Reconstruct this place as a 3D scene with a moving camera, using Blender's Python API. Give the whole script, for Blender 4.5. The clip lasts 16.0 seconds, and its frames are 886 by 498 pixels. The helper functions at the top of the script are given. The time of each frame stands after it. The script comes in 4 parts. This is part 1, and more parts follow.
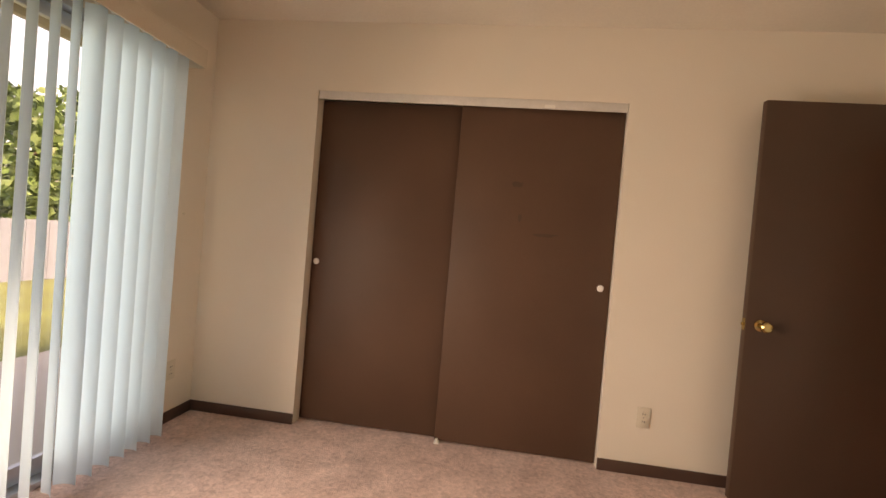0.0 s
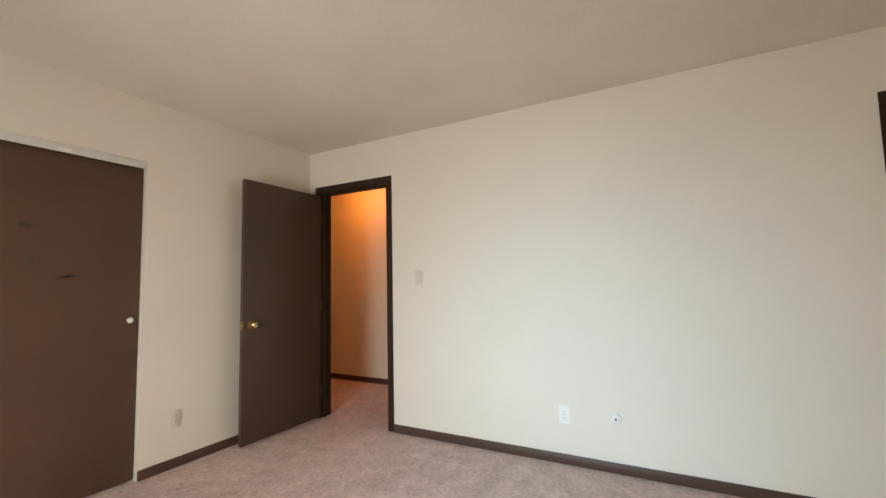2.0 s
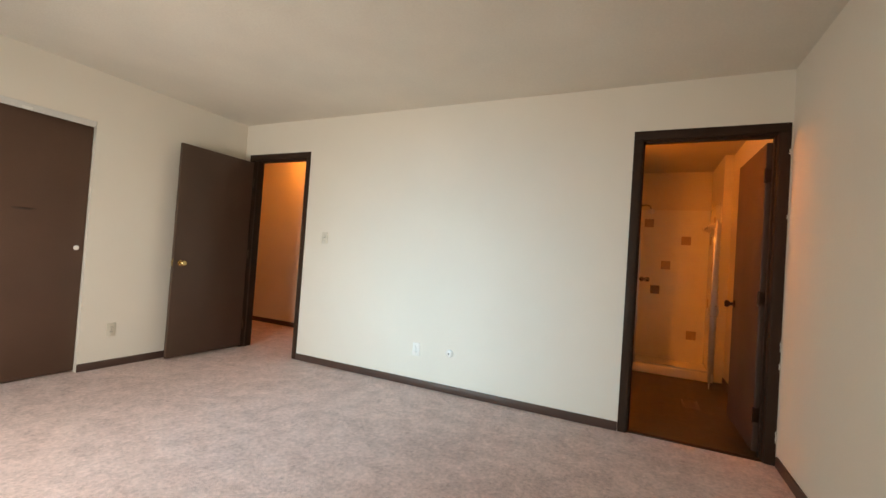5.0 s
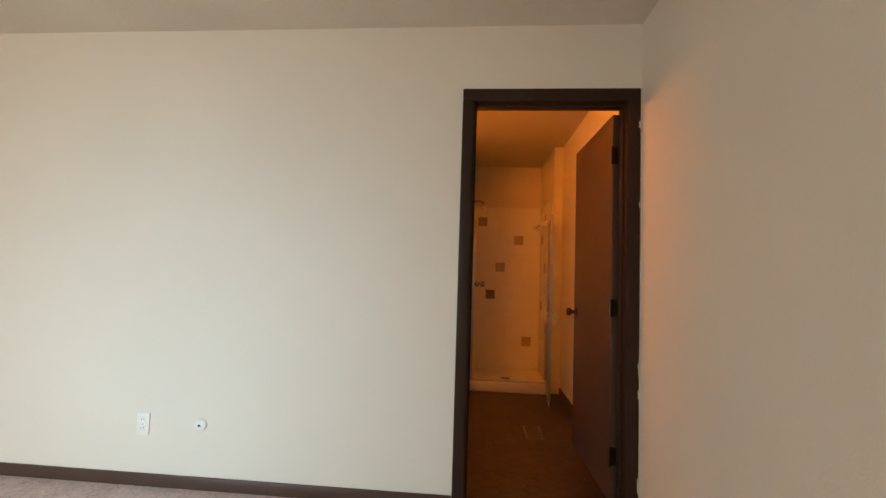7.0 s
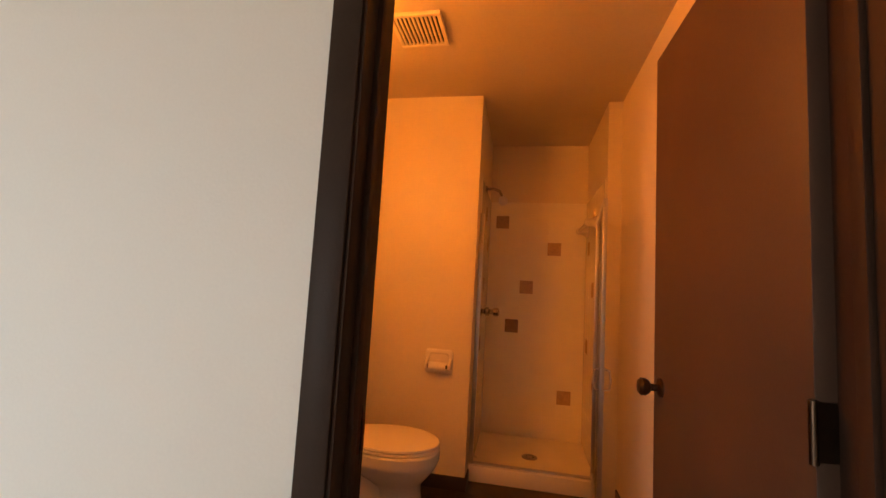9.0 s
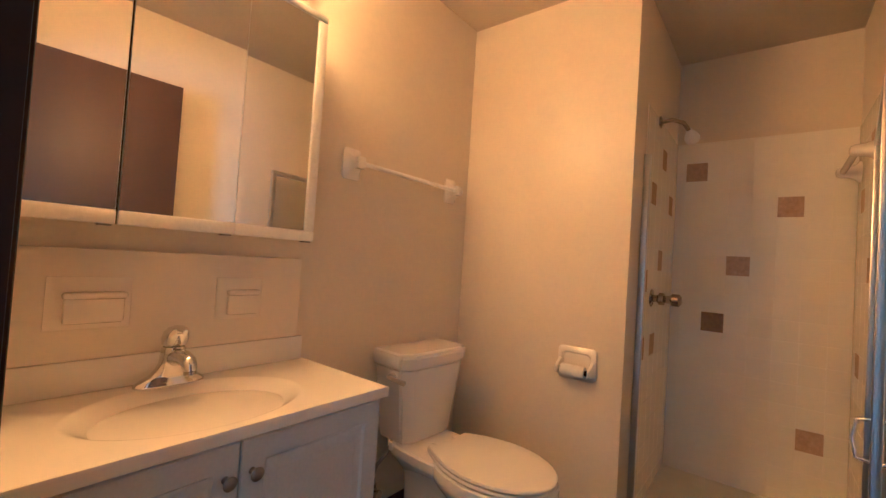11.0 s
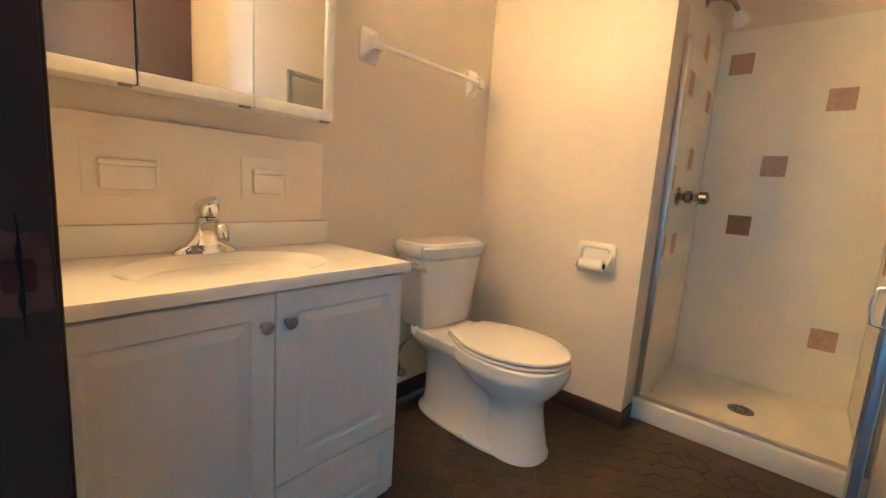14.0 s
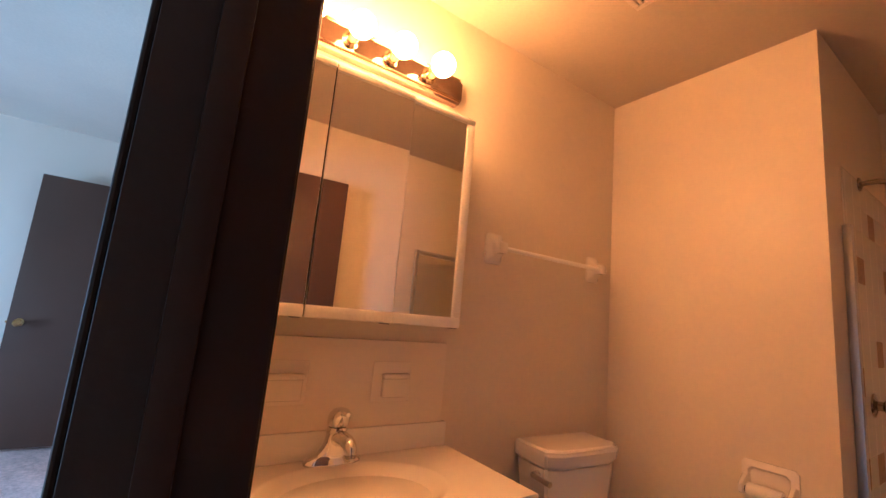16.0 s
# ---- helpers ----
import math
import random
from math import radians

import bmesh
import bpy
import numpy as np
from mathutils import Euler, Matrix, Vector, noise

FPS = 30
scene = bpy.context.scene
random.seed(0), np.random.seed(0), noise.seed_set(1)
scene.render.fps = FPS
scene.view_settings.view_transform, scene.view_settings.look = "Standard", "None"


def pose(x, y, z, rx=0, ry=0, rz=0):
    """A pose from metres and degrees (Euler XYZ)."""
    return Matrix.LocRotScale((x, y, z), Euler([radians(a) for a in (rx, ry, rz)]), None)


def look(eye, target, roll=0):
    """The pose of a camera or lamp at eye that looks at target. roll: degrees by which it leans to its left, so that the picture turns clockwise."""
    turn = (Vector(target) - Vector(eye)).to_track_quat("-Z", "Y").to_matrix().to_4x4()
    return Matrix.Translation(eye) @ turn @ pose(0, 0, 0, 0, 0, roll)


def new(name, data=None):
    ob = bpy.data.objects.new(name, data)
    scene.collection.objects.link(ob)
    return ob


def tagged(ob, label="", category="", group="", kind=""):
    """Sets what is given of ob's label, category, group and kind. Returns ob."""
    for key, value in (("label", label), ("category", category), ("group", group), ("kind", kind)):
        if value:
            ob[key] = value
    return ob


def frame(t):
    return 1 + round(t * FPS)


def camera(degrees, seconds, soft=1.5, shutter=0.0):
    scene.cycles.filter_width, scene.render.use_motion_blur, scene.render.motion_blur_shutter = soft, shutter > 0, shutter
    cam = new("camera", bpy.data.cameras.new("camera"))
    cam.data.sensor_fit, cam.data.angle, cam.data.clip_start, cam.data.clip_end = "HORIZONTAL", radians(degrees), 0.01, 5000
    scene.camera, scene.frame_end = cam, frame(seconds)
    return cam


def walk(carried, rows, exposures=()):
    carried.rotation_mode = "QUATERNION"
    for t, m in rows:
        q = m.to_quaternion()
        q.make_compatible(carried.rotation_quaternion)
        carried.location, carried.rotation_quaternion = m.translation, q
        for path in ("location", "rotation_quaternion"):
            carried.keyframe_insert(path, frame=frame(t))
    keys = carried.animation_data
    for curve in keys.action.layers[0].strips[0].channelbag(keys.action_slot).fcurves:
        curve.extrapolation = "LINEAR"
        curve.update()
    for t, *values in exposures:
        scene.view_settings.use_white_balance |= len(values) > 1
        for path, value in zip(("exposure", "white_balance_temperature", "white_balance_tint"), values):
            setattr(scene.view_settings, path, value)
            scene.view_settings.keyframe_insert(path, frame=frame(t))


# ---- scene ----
cam = camera(93.4, 16.0)
PATH = [
    (0, (-0.068, -0.104, 1.186), (-0.313, 1.881, 1.151), 4.9),
    (0.5, (-0.31, -0.283, 1.181), (0.039, 1.686, 1.15), 2.4),
    (1, (-0.534, -0.341, 1.189), (0.371, 1.443, 1.172), 1.0),
    (1.5, (-0.693, -0.472, 1.204), (0.672, 0.988, 1.256), -0.9),
    (2, (-0.85, -0.686, 1.199), (0.902, 0.266, 1.356), -1.2),
    (2.5, (-1.03, -0.954, 1.188), (0.751, -0.049, 1.291), 1.8),
    (3, (-1.159, -1.377, 1.166), (0.559, -0.355, 1.231), 5.4),
    (3.2, (-1.227, -1.467, 1.137), (0.479, -0.424, 1.206), 6.5),
    (5.3, (-1.209, -1.742, 1.112), (0.639, -0.978, 1.145), 2.9),
    (5.5, (-1.179, -1.73, 1.107), (0.709, -1.069, 1.145), 2.7),
    (6, (-0.896, -1.679, 1.125), (1.062, -1.276, 1.197), 2.7),
    (6.5, (-0.526, -1.677, 1.166), (1.461, -1.471, 1.258), 2.5),
    (7, (-0.114, -1.739, 1.167), (1.877, -1.58, 1.27), 1.8),
    (7.5, (0.275, -1.781, 1.176), (2.268, -1.663, 1.298), 1.7),
    (8, (0.653, -1.821, 1.187), (2.643, -1.731, 1.356), 1.9),
    (8.5, (1.023, -1.905, 1.193), (3.006, -1.721, 1.374), 2.5),
    (10.8, (2.075, -2.171, 1.151), (3.682, -0.983, 1.232), 4.0),
    (11, (2.087, -2.174, 1.155), (3.658, -0.936, 1.21), 3.7),
    (11.5, (2.093, -2.166, 1.138), (3.603, -0.857, 1.106), 3.8),
    (12, (2.082, -2.169, 1.099), (3.565, -0.835, 0.954), 4.2),
    (12.5, (2.077, -2.173, 1.062), (3.558, -0.858, 0.787), 4.2),
    (13, (2.072, -2.174, 1.023), (3.565, -0.895, 0.655), 4.1),
    (13.5, (2.079, -2.186, 0.998), (3.575, -0.923, 0.594), 4.0),
    (14, (2.083, -2.186, 1.009), (3.591, -0.906, 0.711), 3.9),
    (14.5, (2.073, -2.167, 1.09), (3.544, -0.818, 0.954), 4.1),
    (15, (2.054, -2.156, 1.162), (3.452, -0.726, 1.21), 4.4),
    (15.5, (2.038, -2.138, 1.206), (3.313, -0.612, 1.417), 4.8),
    (16, (2.036, -2.136, 1.225), (3.135, -0.496, 1.541), 5.2),
]
EXPOSURES = [(0.0, 2.4, 12800, 38), (0.6, 2.55, 10500, 29), (1.1, 2.65, 8600, 22), (1.7, 2.45, 8400, 21), (2.5, 2.55, 8800, 25), (5.5, 2.58, 8500, 20), (6.2, 2.58, 8600, 21), (7.0, 2.43, 8900, 23), (8.0, 2.52, 9200, 29), (8.7, 2.62, 9200, 29), (10.8, 3.15, 4100, -6), (11.5, 3.68, 2980, -25), (12.3, 3.92, 3040, -24), (14.3, 3.95, 3020, -25), (14.9, 3.84, 3030, -24), (15.5, 3.35, 3680, -5), (16.0, 2.95, 4450, 9)]
walk(cam, [(t, look(e, a, r)) for t, e, a, r in PATH], EXPOSURES)

# ---- light ----
world = bpy.data.worlds.new("world")
scene.world = world
world.use_nodes = True
wn = world.node_tree.nodes
sky = wn.new("ShaderNodeTexSky")
sky.sky_type = 'NISHITA'
sky.sun_disc = False
sky.sun_elevation, sky.sun_rotation = radians(50), radians(100)
sky.dust_density, sky.air_density, sky.ozone_density = 4.0, 1.0, 1.0
world.node_tree.links.new(sky.outputs[0], wn["Background"].inputs[0])
wn["Background"].inputs[1].default_value = 0.15
sun = new("sun", bpy.data.lights.new("sun", 'SUN'))
sun.data.energy, sun.data.angle, sun.data.color = 1.5, radians(10), (1.0, 0.95, 0.88)
sun.matrix_world = look((3, 0.5, 8), (0, 0, 2.4))

WARM = (1.0, 0.34, 0.062)
BULB_POWER = 21.0
HALL_POWER = 4.5
# daylight of the glass door: the garden's wide light and the brighter sky seen under the eave through the open half, and the light behind the blinds
for energy, color, spread, width, height, eye, target in ((10.0, (0.74, 0.88, 0.95), 150, 1.05, 1.35, (-1.90, 0.56, 0.85), (2.0, 0.45, -0.25)),
                                                          (1.8, (0.12, 0.57, 1.0), 60, 1.05, 0.9, (-1.895, 0.56, 1.35), (2.0, -0.25, 0.30)),
                                                          (0.9, (0.50, 0.80, 1.0), 180, 0.46, 1.8, (-1.845, 1.63, 1.05), (2.0, 1.63, 1.05))):
    day = new("daylight", bpy.data.lights.new("daylight", 'AREA'))
    day.data.shape, day.data.size, day.data.size_y = 'RECTANGLE', width, height
    day.data.energy, day.data.color, day.data.spread = energy, color, radians(spread)
    day.matrix_world = look(eye, target)


# ---- materials ----
def node_mat(name):
    m = bpy.data.materials.new(name)
    m.use_nodes = True
    return m, m.node_tree.nodes, m.node_tree.links, m.node_tree.nodes["Principled BSDF"]


def surface(name, color, rough=0.5, vary=0.1, scale=3.0, grain=80.0, bump=0.05, metal=0.0, fine=0.04, obj_vary=0.0, spec=0.5, stretch=(1, 1, 1)):
    """Two scales of colour variation, uneven gloss and a fine relief, in metres."""
    m, n, l, b = node_mat(name)
    mp = n.new("ShaderNodeMapping")
    mp.inputs["Scale"].default_value = stretch
    geo = n.new("ShaderNodeNewGeometry")
    l.new(geo.outputs["Position"], mp.inputs["Vector"])
    big, small = n.new("ShaderNodeTexNoise"), n.new("ShaderNodeTexNoise")
    big.inputs["Scale"].default_value, big.inputs["Detail"].default_value = scale, 5
    small.inputs["Scale"].default_value, small.inputs["Detail"].default_value = grain, 3
    for t in (big, small):
        l.new(mp.outputs[0], t.inputs["Vector"])
    r1, r2 = n.new("ShaderNodeMapRange"), n.new("ShaderNodeMapRange")
    r1.inputs["From Min"].default_value, r1.inputs["From Max"].default_value = 0.25, 0.75
    r1.inputs["To Min"].default_value, r1.inputs["To Max"].default_value = 1 - vary, 1 + vary
    r2.inputs["From Min"].default_value, r2.inputs["From Max"].default_value = 0.25, 0.75
    r2.inputs["To Min"].default_value, r2.inputs["To Max"].default_value = 1 - fine, 1 + fine
    l.new(big.outputs["Fac"], r1.inputs["Value"])
    l.new(small.outputs["Fac"], r2.inputs["Value"])
    mul = n.new("ShaderNodeMath")
    mul.operation = 'MULTIPLY'
    l.new(r1.outputs[0], mul.inputs[0])
    l.new(r2.outputs[0], mul.inputs[1])
    last = mul
    if obj_vary:
        oi, r3, mul2 = n.new("ShaderNodeObjectInfo"), n.new("ShaderNodeMapRange"), n.new("ShaderNodeMath")
        r3.inputs["To Min"].default_value, r3.inputs["To Max"].default_value = 1 - obj_vary, 1 + obj_vary
        l.new(oi.outputs["Random"], r3.inputs["Value"])
        mul2.operation = 'MULTIPLY'
        l.new(mul.outputs[0], mul2.inputs[0])
        l.new(r3.outputs[0], mul2.inputs[1])
        last = mul2
    vm = n.new("ShaderNodeVectorMath")
    vm.operation = 'SCALE'
    vm.inputs[0].default_value = color
    l.new(last.outputs[0], vm.inputs["Scale"])
    l.new(vm.outputs[0], b.inputs["Base Color"])
    rr = n.new("ShaderNodeMapRange")
    rr.inputs["To Min"].default_value, rr.inputs["To Max"].default_value = max(0.03, rough - min(0.08, rough * 0.2)), min(1, rough + min(0.08, rough * 0.2))
    l.new(big.outputs["Fac"], rr.inputs["Value"])
    l.new(rr.outputs[0], b.inputs["Roughness"])
    b.inputs["Metallic"].default_value = metal
    b.inputs["Specular IOR Level"].default_value = spec
    if bump:
        bp = n.new("ShaderNodeBump")
        bp.inputs["Strength"].default_value, bp.inputs["Distance"].default_value = bump, 0.004
        l.new(small.outputs["Fac"], bp.inputs["Height"])
        l.new(bp.outputs[0], b.inputs["Normal"])
    return m


PAINT = surface("cream_wall_paint", (0.80, 0.735, 0.635), 0.55, 0.03, 1.3, 140, 0.12, spec=0.3, fine=0.015)
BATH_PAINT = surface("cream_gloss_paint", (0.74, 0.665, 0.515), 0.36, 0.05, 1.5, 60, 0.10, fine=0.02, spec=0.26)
CEIL = surface("ceiling_paint", (0.74, 0.69, 0.60), 0.8, 0.05, 2.0, 70, 0.35, spec=0.2, fine=0.03)
# darker copy of CEIL: dimming put into the colour against the bulbs' glow
BATH_CEIL = surface("dimmed_ceiling_paint", (0.60, 0.53, 0.41), 0.7, 0.06, 2.0, 70, 0.3, spec=0.2, fine=0.03)
BROWN = surface("brown_door_paint", (0.080, 0.044, 0.029), 0.45, 0.12, 2.2, 160, 0.06, spec=0.4)
CLOSET = surface("brown_closet_paint", (0.108, 0.056, 0.036), 0.5, 0.14, 2.0, 160, 0.06, spec=0.35)
TRIM = surface("brown_trim_paint", (0.042, 0.023, 0.015), 0.5, 0.15, 6, 120, 0.10, spec=0.13)
BASE = surface("brown_vinyl_base", (0.080, 0.040, 0.029), 0.45, 0.12, 5, 100, 0.05)
COVE = surface("dark_cove_base", (0.052, 0.027, 0.018), 0.4, 0.2, 9, 100, 0.05)
WORN = surface("worn_wood_under_paint", (0.085, 0.031, 0.017), 0.7, 0.35, 40, 200, 0.2, spec=0.15)
MORTISE = surface("stained_mortise_wood", (0.05, 0.014, 0.008), 0.7, 0.3, 40, 200, 0.2, spec=0.1)
WHITE_METAL = surface("white_painted_track", (0.72, 0.70, 0.66), 0.4, 0.06, 8, 90, 0.03)
PLASTIC = surface("ivory_plastic", (0.70, 0.64, 0.53), 0.35, 0.04, 10, 120, 0.02)
WPLASTIC = surface("white_plastic", (0.87, 0.85, 0.80), 0.3, 0.04, 10, 120, 0.02)
DARK = surface("dark_slot", (0.012, 0.009, 0.008), 0.7, 0.2, 20, 100, 0.0, spec=0.1)
BRASS = surface("polished_brass", (0.52, 0.37, 0.17), 0.2, 0.1, 20, 120, 0.02, metal=1.0)
BRONZE = surface("dark_bronze", (0.10, 0.065, 0.045), 0.35, 0.2, 20, 120, 0.03, metal=1.0)
NICKEL = surface("brushed_nickel", (0.34, 0.31, 0.29), 0.32, 0.15, 20, 200, 0.04, metal=1.0)
AGED = surface("aged_chrome", (0.42, 0.38, 0.33), 0.16, 0.12, 20, 120, 0.02, metal=1.0)
SMOKE = surface("tarnished_chrome_plate", (0.36, 0.27, 0.21), 0.10, 0.1, 20, 120, 0.01, metal=1.0)
CHROME = surface("chrome", (0.78, 0.77, 0.75), 0.07, 0.04, 10, 100, 0.0, metal=1.0)
ALU = surface("satin_aluminium", (0.56, 0.57, 0.60), 0.3, 0.08, 10, 160, 0.03, metal=1.0)
PORCELAIN = surface("white_porcelain", (0.82, 0.79, 0.75), 0.10, 0.012, 4, 60, 0.0, fine=0.006)
CERAMIC = surface("cream_ceramic", (0.83, 0.78, 0.70), 0.2, 0.03, 6, 60, 0.0, fine=0.006)
MARBLE = surface("cultured_marble", (0.84, 0.81, 0.75), 0.14, 0.025, 6, 50, 0.0, fine=0.006)
PANEL = surface("cream_moulded_panel", (0.80, 0.725, 0.58), 0.25, 0.03, 4, 60, 0.0, fine=0.01)
HOLDER = surface("ivory_glazed_holder", (0.84, 0.775, 0.64), 0.16, 0.03, 8, 60, 0.0, fine=0.006)
CABINET = surface("white_thermofoil", (0.72, 0.70, 0.67), 0.35, 0.03, 5, 120, 0.02)
TILE = surface("ivory_glazed_tile", (0.90, 0.86, 0.73), 0.16, 0.02, 5, 60, 0.0, obj_vary=0.012, fine=0.008)
GROUT = surface("ivory_grout", (0.88, 0.84, 0.71), 0.5, 0.1, 14, 150, 0.15)
DECOR_TAN = surface("tan_patterned_tile", (0.50, 0.365, 0.25), 0.25, 0.15, 60, 260, 0.06, obj_vary=0.10)
DECOR_DARK = surface("brown_patterned_tile", (0.26, 0.16, 0.085), 0.25, 0.15, 60, 260, 0.06)
PAN = surface("cream_shower_pan", (0.86, 0.81, 0.66), 0.3, 0.06, 6, 260, 0.12)
HEX = surface("dark_brown_vinyl_hex", (0.058, 0.031, 0.013), 0.38, 0.40, 14, 130, 0.18, fine=0.25, obj_vary=0.22)
HEXBASE = surface("vinyl_joint", (0.105, 0.066, 0.036), 0.55, 0.3, 14, 130, 0.1)
PAPER = surface("toilet_paper", (0.82, 0.80, 0.76), 0.9, 0.04, 30, 200, 0.15)
GRILLE = surface("brown_metal_grille", (0.20, 0.155, 0.12), 0.45, 0.15, 20, 120, 0.04)
CONCRETE = surface("patio_concrete", (0.42, 0.40, 0.37), 0.9, 0.12, 2, 60, 0.3)
GRASS = surface("lawn", (0.085, 0.11, 0.04), 0.95, 0.45, 1.5, 30, 0.6, fine=0.35)
FENCE = surface("blue_grey_fence", (0.15, 0.18, 0.235), 0.7, 0.08, 2, 40, 0.1)
SOFFIT = surface("tan_soffit", (0.50, 0.44, 0.35), 0.7, 0.08, 2, 40, 0.1)
LEAF = surface("leaf_green", (0.06, 0.12, 0.03), 0.6, 0.4, 1.5, 20, 0.1, fine=0.2)
BARK = surface("bark", (0.12, 0.09, 0.07), 0.9, 0.3, 6, 50, 0.5)


def carpet_material():
    m, n, l, b = node_mat("dusty_rose_carpet")
    geo = n.new("ShaderNodeNewGeometry")
    tex = []
    for sc, det, rough in ((1.1, 3, 0.5), (7.0, 6, 0.65), (42.0, 5, 0.75), (260.0, 2, 0.6)):
        t = n.new("ShaderNodeTexNoise")
        t.inputs["Scale"].default_value, t.inputs["Detail"].default_value, t.inputs["Roughness"].default_value = sc, det, rough
        t.inputs["Distortion"].default_value = 0.6
        l.new(geo.outputs["Position"], t.inputs["Vector"])
        tex.append(t)
    total = None
    for t, w in zip(tex, (0.22, 0.60, 0.90, 0.45)):
        a = n.new("ShaderNodeMath")
        a.operation = 'MULTIPLY_ADD'
        l.new(t.outputs["Fac"], a.inputs[0])
        a.inputs[1].default_value = w
        if total:
            l.new(total.outputs[0], a.inputs[2])
        else:
            a.inputs[2].default_value = 0.0
        total = a
    ramp = n.new("ShaderNodeValToRGB")
    ramp.color_ramp.elements[0].position, ramp.color_ramp.elements[0].color = 0.60, (0.46, 0.295, 0.255, 1)
    ramp.color_ramp.elements[1].position, ramp.color_ramp.elements[1].color = 0.90, (0.93, 0.68, 0.61, 1)
    half = n.new("ShaderNodeMath")
    half.operation = 'MULTIPLY'
    half.inputs[1].default_value = 0.7
    l.new(total.outputs[0], half.inputs[0])
    l.new(half.outputs[0], ramp.inputs[0])
    l.new(ramp.outputs[0], b.inputs["Base Color"])
    b.inputs["Roughness"].default_value = 1.0
    b.inputs["Specular IOR Level"].default_value = 0.1
    b.inputs["Sheen Weight"].default_value = 0.3
    bp = n.new("ShaderNodeBump")
    bp.inputs["Strength"].default_value, bp.inputs["Distance"].default_value = 0.8, 0.012
    l.new(total.outputs[0], bp.inputs["Height"])
    l.new(bp.outputs[0], b.inputs["Normal"])
    return m


CARPET = carpet_material()


def glass_material(name, tint):
    m, n, l, b = node_mat(name)
    n.remove(b)
    tr, gl, mix = n.new("ShaderNodeBsdfTransparent"), n.new("ShaderNodeBsdfGlossy"), n.new("ShaderNodeMixShader")
    tr.inputs[0].default_value = (*tint, 1)
    gl.inputs["Roughness"].default_value = 0.03
    mix.inputs[0].default_value = 0.045
    l.new(tr.outputs[0], mix.inputs[1])
    l.new(gl.outputs[0], mix.inputs[2])
    l.new(mix.outputs[0], n["Material Output"].inputs[0])
    return m


GLASS = glass_material("clear_glass", (0.95, 0.97, 0.96))
SHOWER_GLASS = glass_material("hazy_shower_glass", (0.91, 0.90, 0.86))


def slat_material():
    m, n, l, b = node_mat("daylight_tinted_slat")
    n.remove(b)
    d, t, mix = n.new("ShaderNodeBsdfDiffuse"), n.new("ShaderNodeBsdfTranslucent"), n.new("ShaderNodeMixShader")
    # white vinyl, with the daylight's blue cast put into both colours
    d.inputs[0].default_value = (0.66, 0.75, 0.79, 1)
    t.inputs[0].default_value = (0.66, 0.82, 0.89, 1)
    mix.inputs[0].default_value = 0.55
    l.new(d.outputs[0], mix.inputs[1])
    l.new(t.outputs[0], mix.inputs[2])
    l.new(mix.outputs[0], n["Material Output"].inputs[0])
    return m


SLAT = slat_material()


def mirror_material():
    m, n, l, b = node_mat("mirror")
    b.inputs["Base Color"].default_value = (0.80, 0.82, 0.80, 1)
    b.inputs["Metallic"].default_value, b.inputs["Roughness"].default_value = 1.0, 0.01
    return m


MIRROR = mirror_material()


def glow(name, color, power):
    m, n, l, b = node_mat(name)
    b.inputs["Base Color"].default_value = (0.9, 0.88, 0.84, 1)
    b.inputs["Emission Color"].default_value = (*color, 1)
    b.inputs["Emission Strength"].default_value = power
    return m


BULB = glow("lit_bulb", WARM, BULB_POWER)
HALLGLOW = glow("lit_hall_globe", WARM, HALL_POWER)

# ---- building helpers ----
BASES = {}


def box(bm, x0, y0, z0, x1, y1, z1, bevel=0.0, seg=2):
    lo = (min(x0, x1), min(y0, y1), min(z0, z1))
    hi = (max(x0, x1), max(y0, y1), max(z0, z1))
    made = bmesh.ops.create_cube(bm, size=1.0)["verts"]
    for v in made:
        v.co = Vector([lo[i] + (v.co[i] + 0.5) * (hi[i] - lo[i]) for i in range(3)])
    if bevel:
        edges = list({e for v in made for e in v.link_edges})
        made = bmesh.ops.bevel(bm, geom=edges, offset=bevel, segments=seg, affect='EDGES', profile=0.5)["verts"]
    return made


def boxes(*specs, bevel=0.0):
    bm = bmesh.new()
    for s in specs:
        box(bm, *s, bevel=bevel)
    return bm


def basis(d):
    d = Vector(d).normalized()
    u = d.orthogonal().normalized()
    return u, d.cross(u)


def lathe(bm, origin, axis, profile, seg=24):
    """A turned shape: profile rows of (distance along the axis, radius)."""
    origin, axis = Vector(origin), Vector(axis).normalized()
    u, w = basis(axis)
    rings = []
    for d, r in profile:
        rings.append([bm.verts.new(origin + axis * d + (u * math.cos(a) + w * math.sin(a)) * max(r, 1e-4))
                      for a in [2 * math.pi * i / seg for i in range(seg)]])
    skin(bm, rings)
    return bm


def skin(bm, rings, caps=True):
    for a, b in zip(rings, rings[1:]):
        for i in range(len(a)):
            j = (i + 1) % len(a)
            bm.faces.new((a[i], a[j], b[j], b[i]))
    if caps:
        bm.faces.new(rings[0][::-1])
        bm.faces.new(rings[-1])


def tube(bm, points, radius, seg=12):
    """A round bar along points; radius may be a list."""
    pts = [Vector(p) for p in points]
    rad = radius if isinstance(radius, (list, tuple)) else [radius] * len(pts)
    d0 = (pts[1] - pts[0]).normalized()
    u = d0.orthogonal().normalized()
    rings = []
    for i, p in enumerate(pts):
        d = (pts[min(i + 1, len(pts) - 1)] - pts[max(i - 1, 0)]).normalized()
        u = (u - d * u.dot(d)).normalized()
        w = d.cross(u)
        rings.append([bm.verts.new(p + (u * math.cos(a) + w * math.sin(a)) * rad[i]) for a in [2 * math.pi * k / seg for k in range(seg)]])
    skin(bm, rings)
    return bm


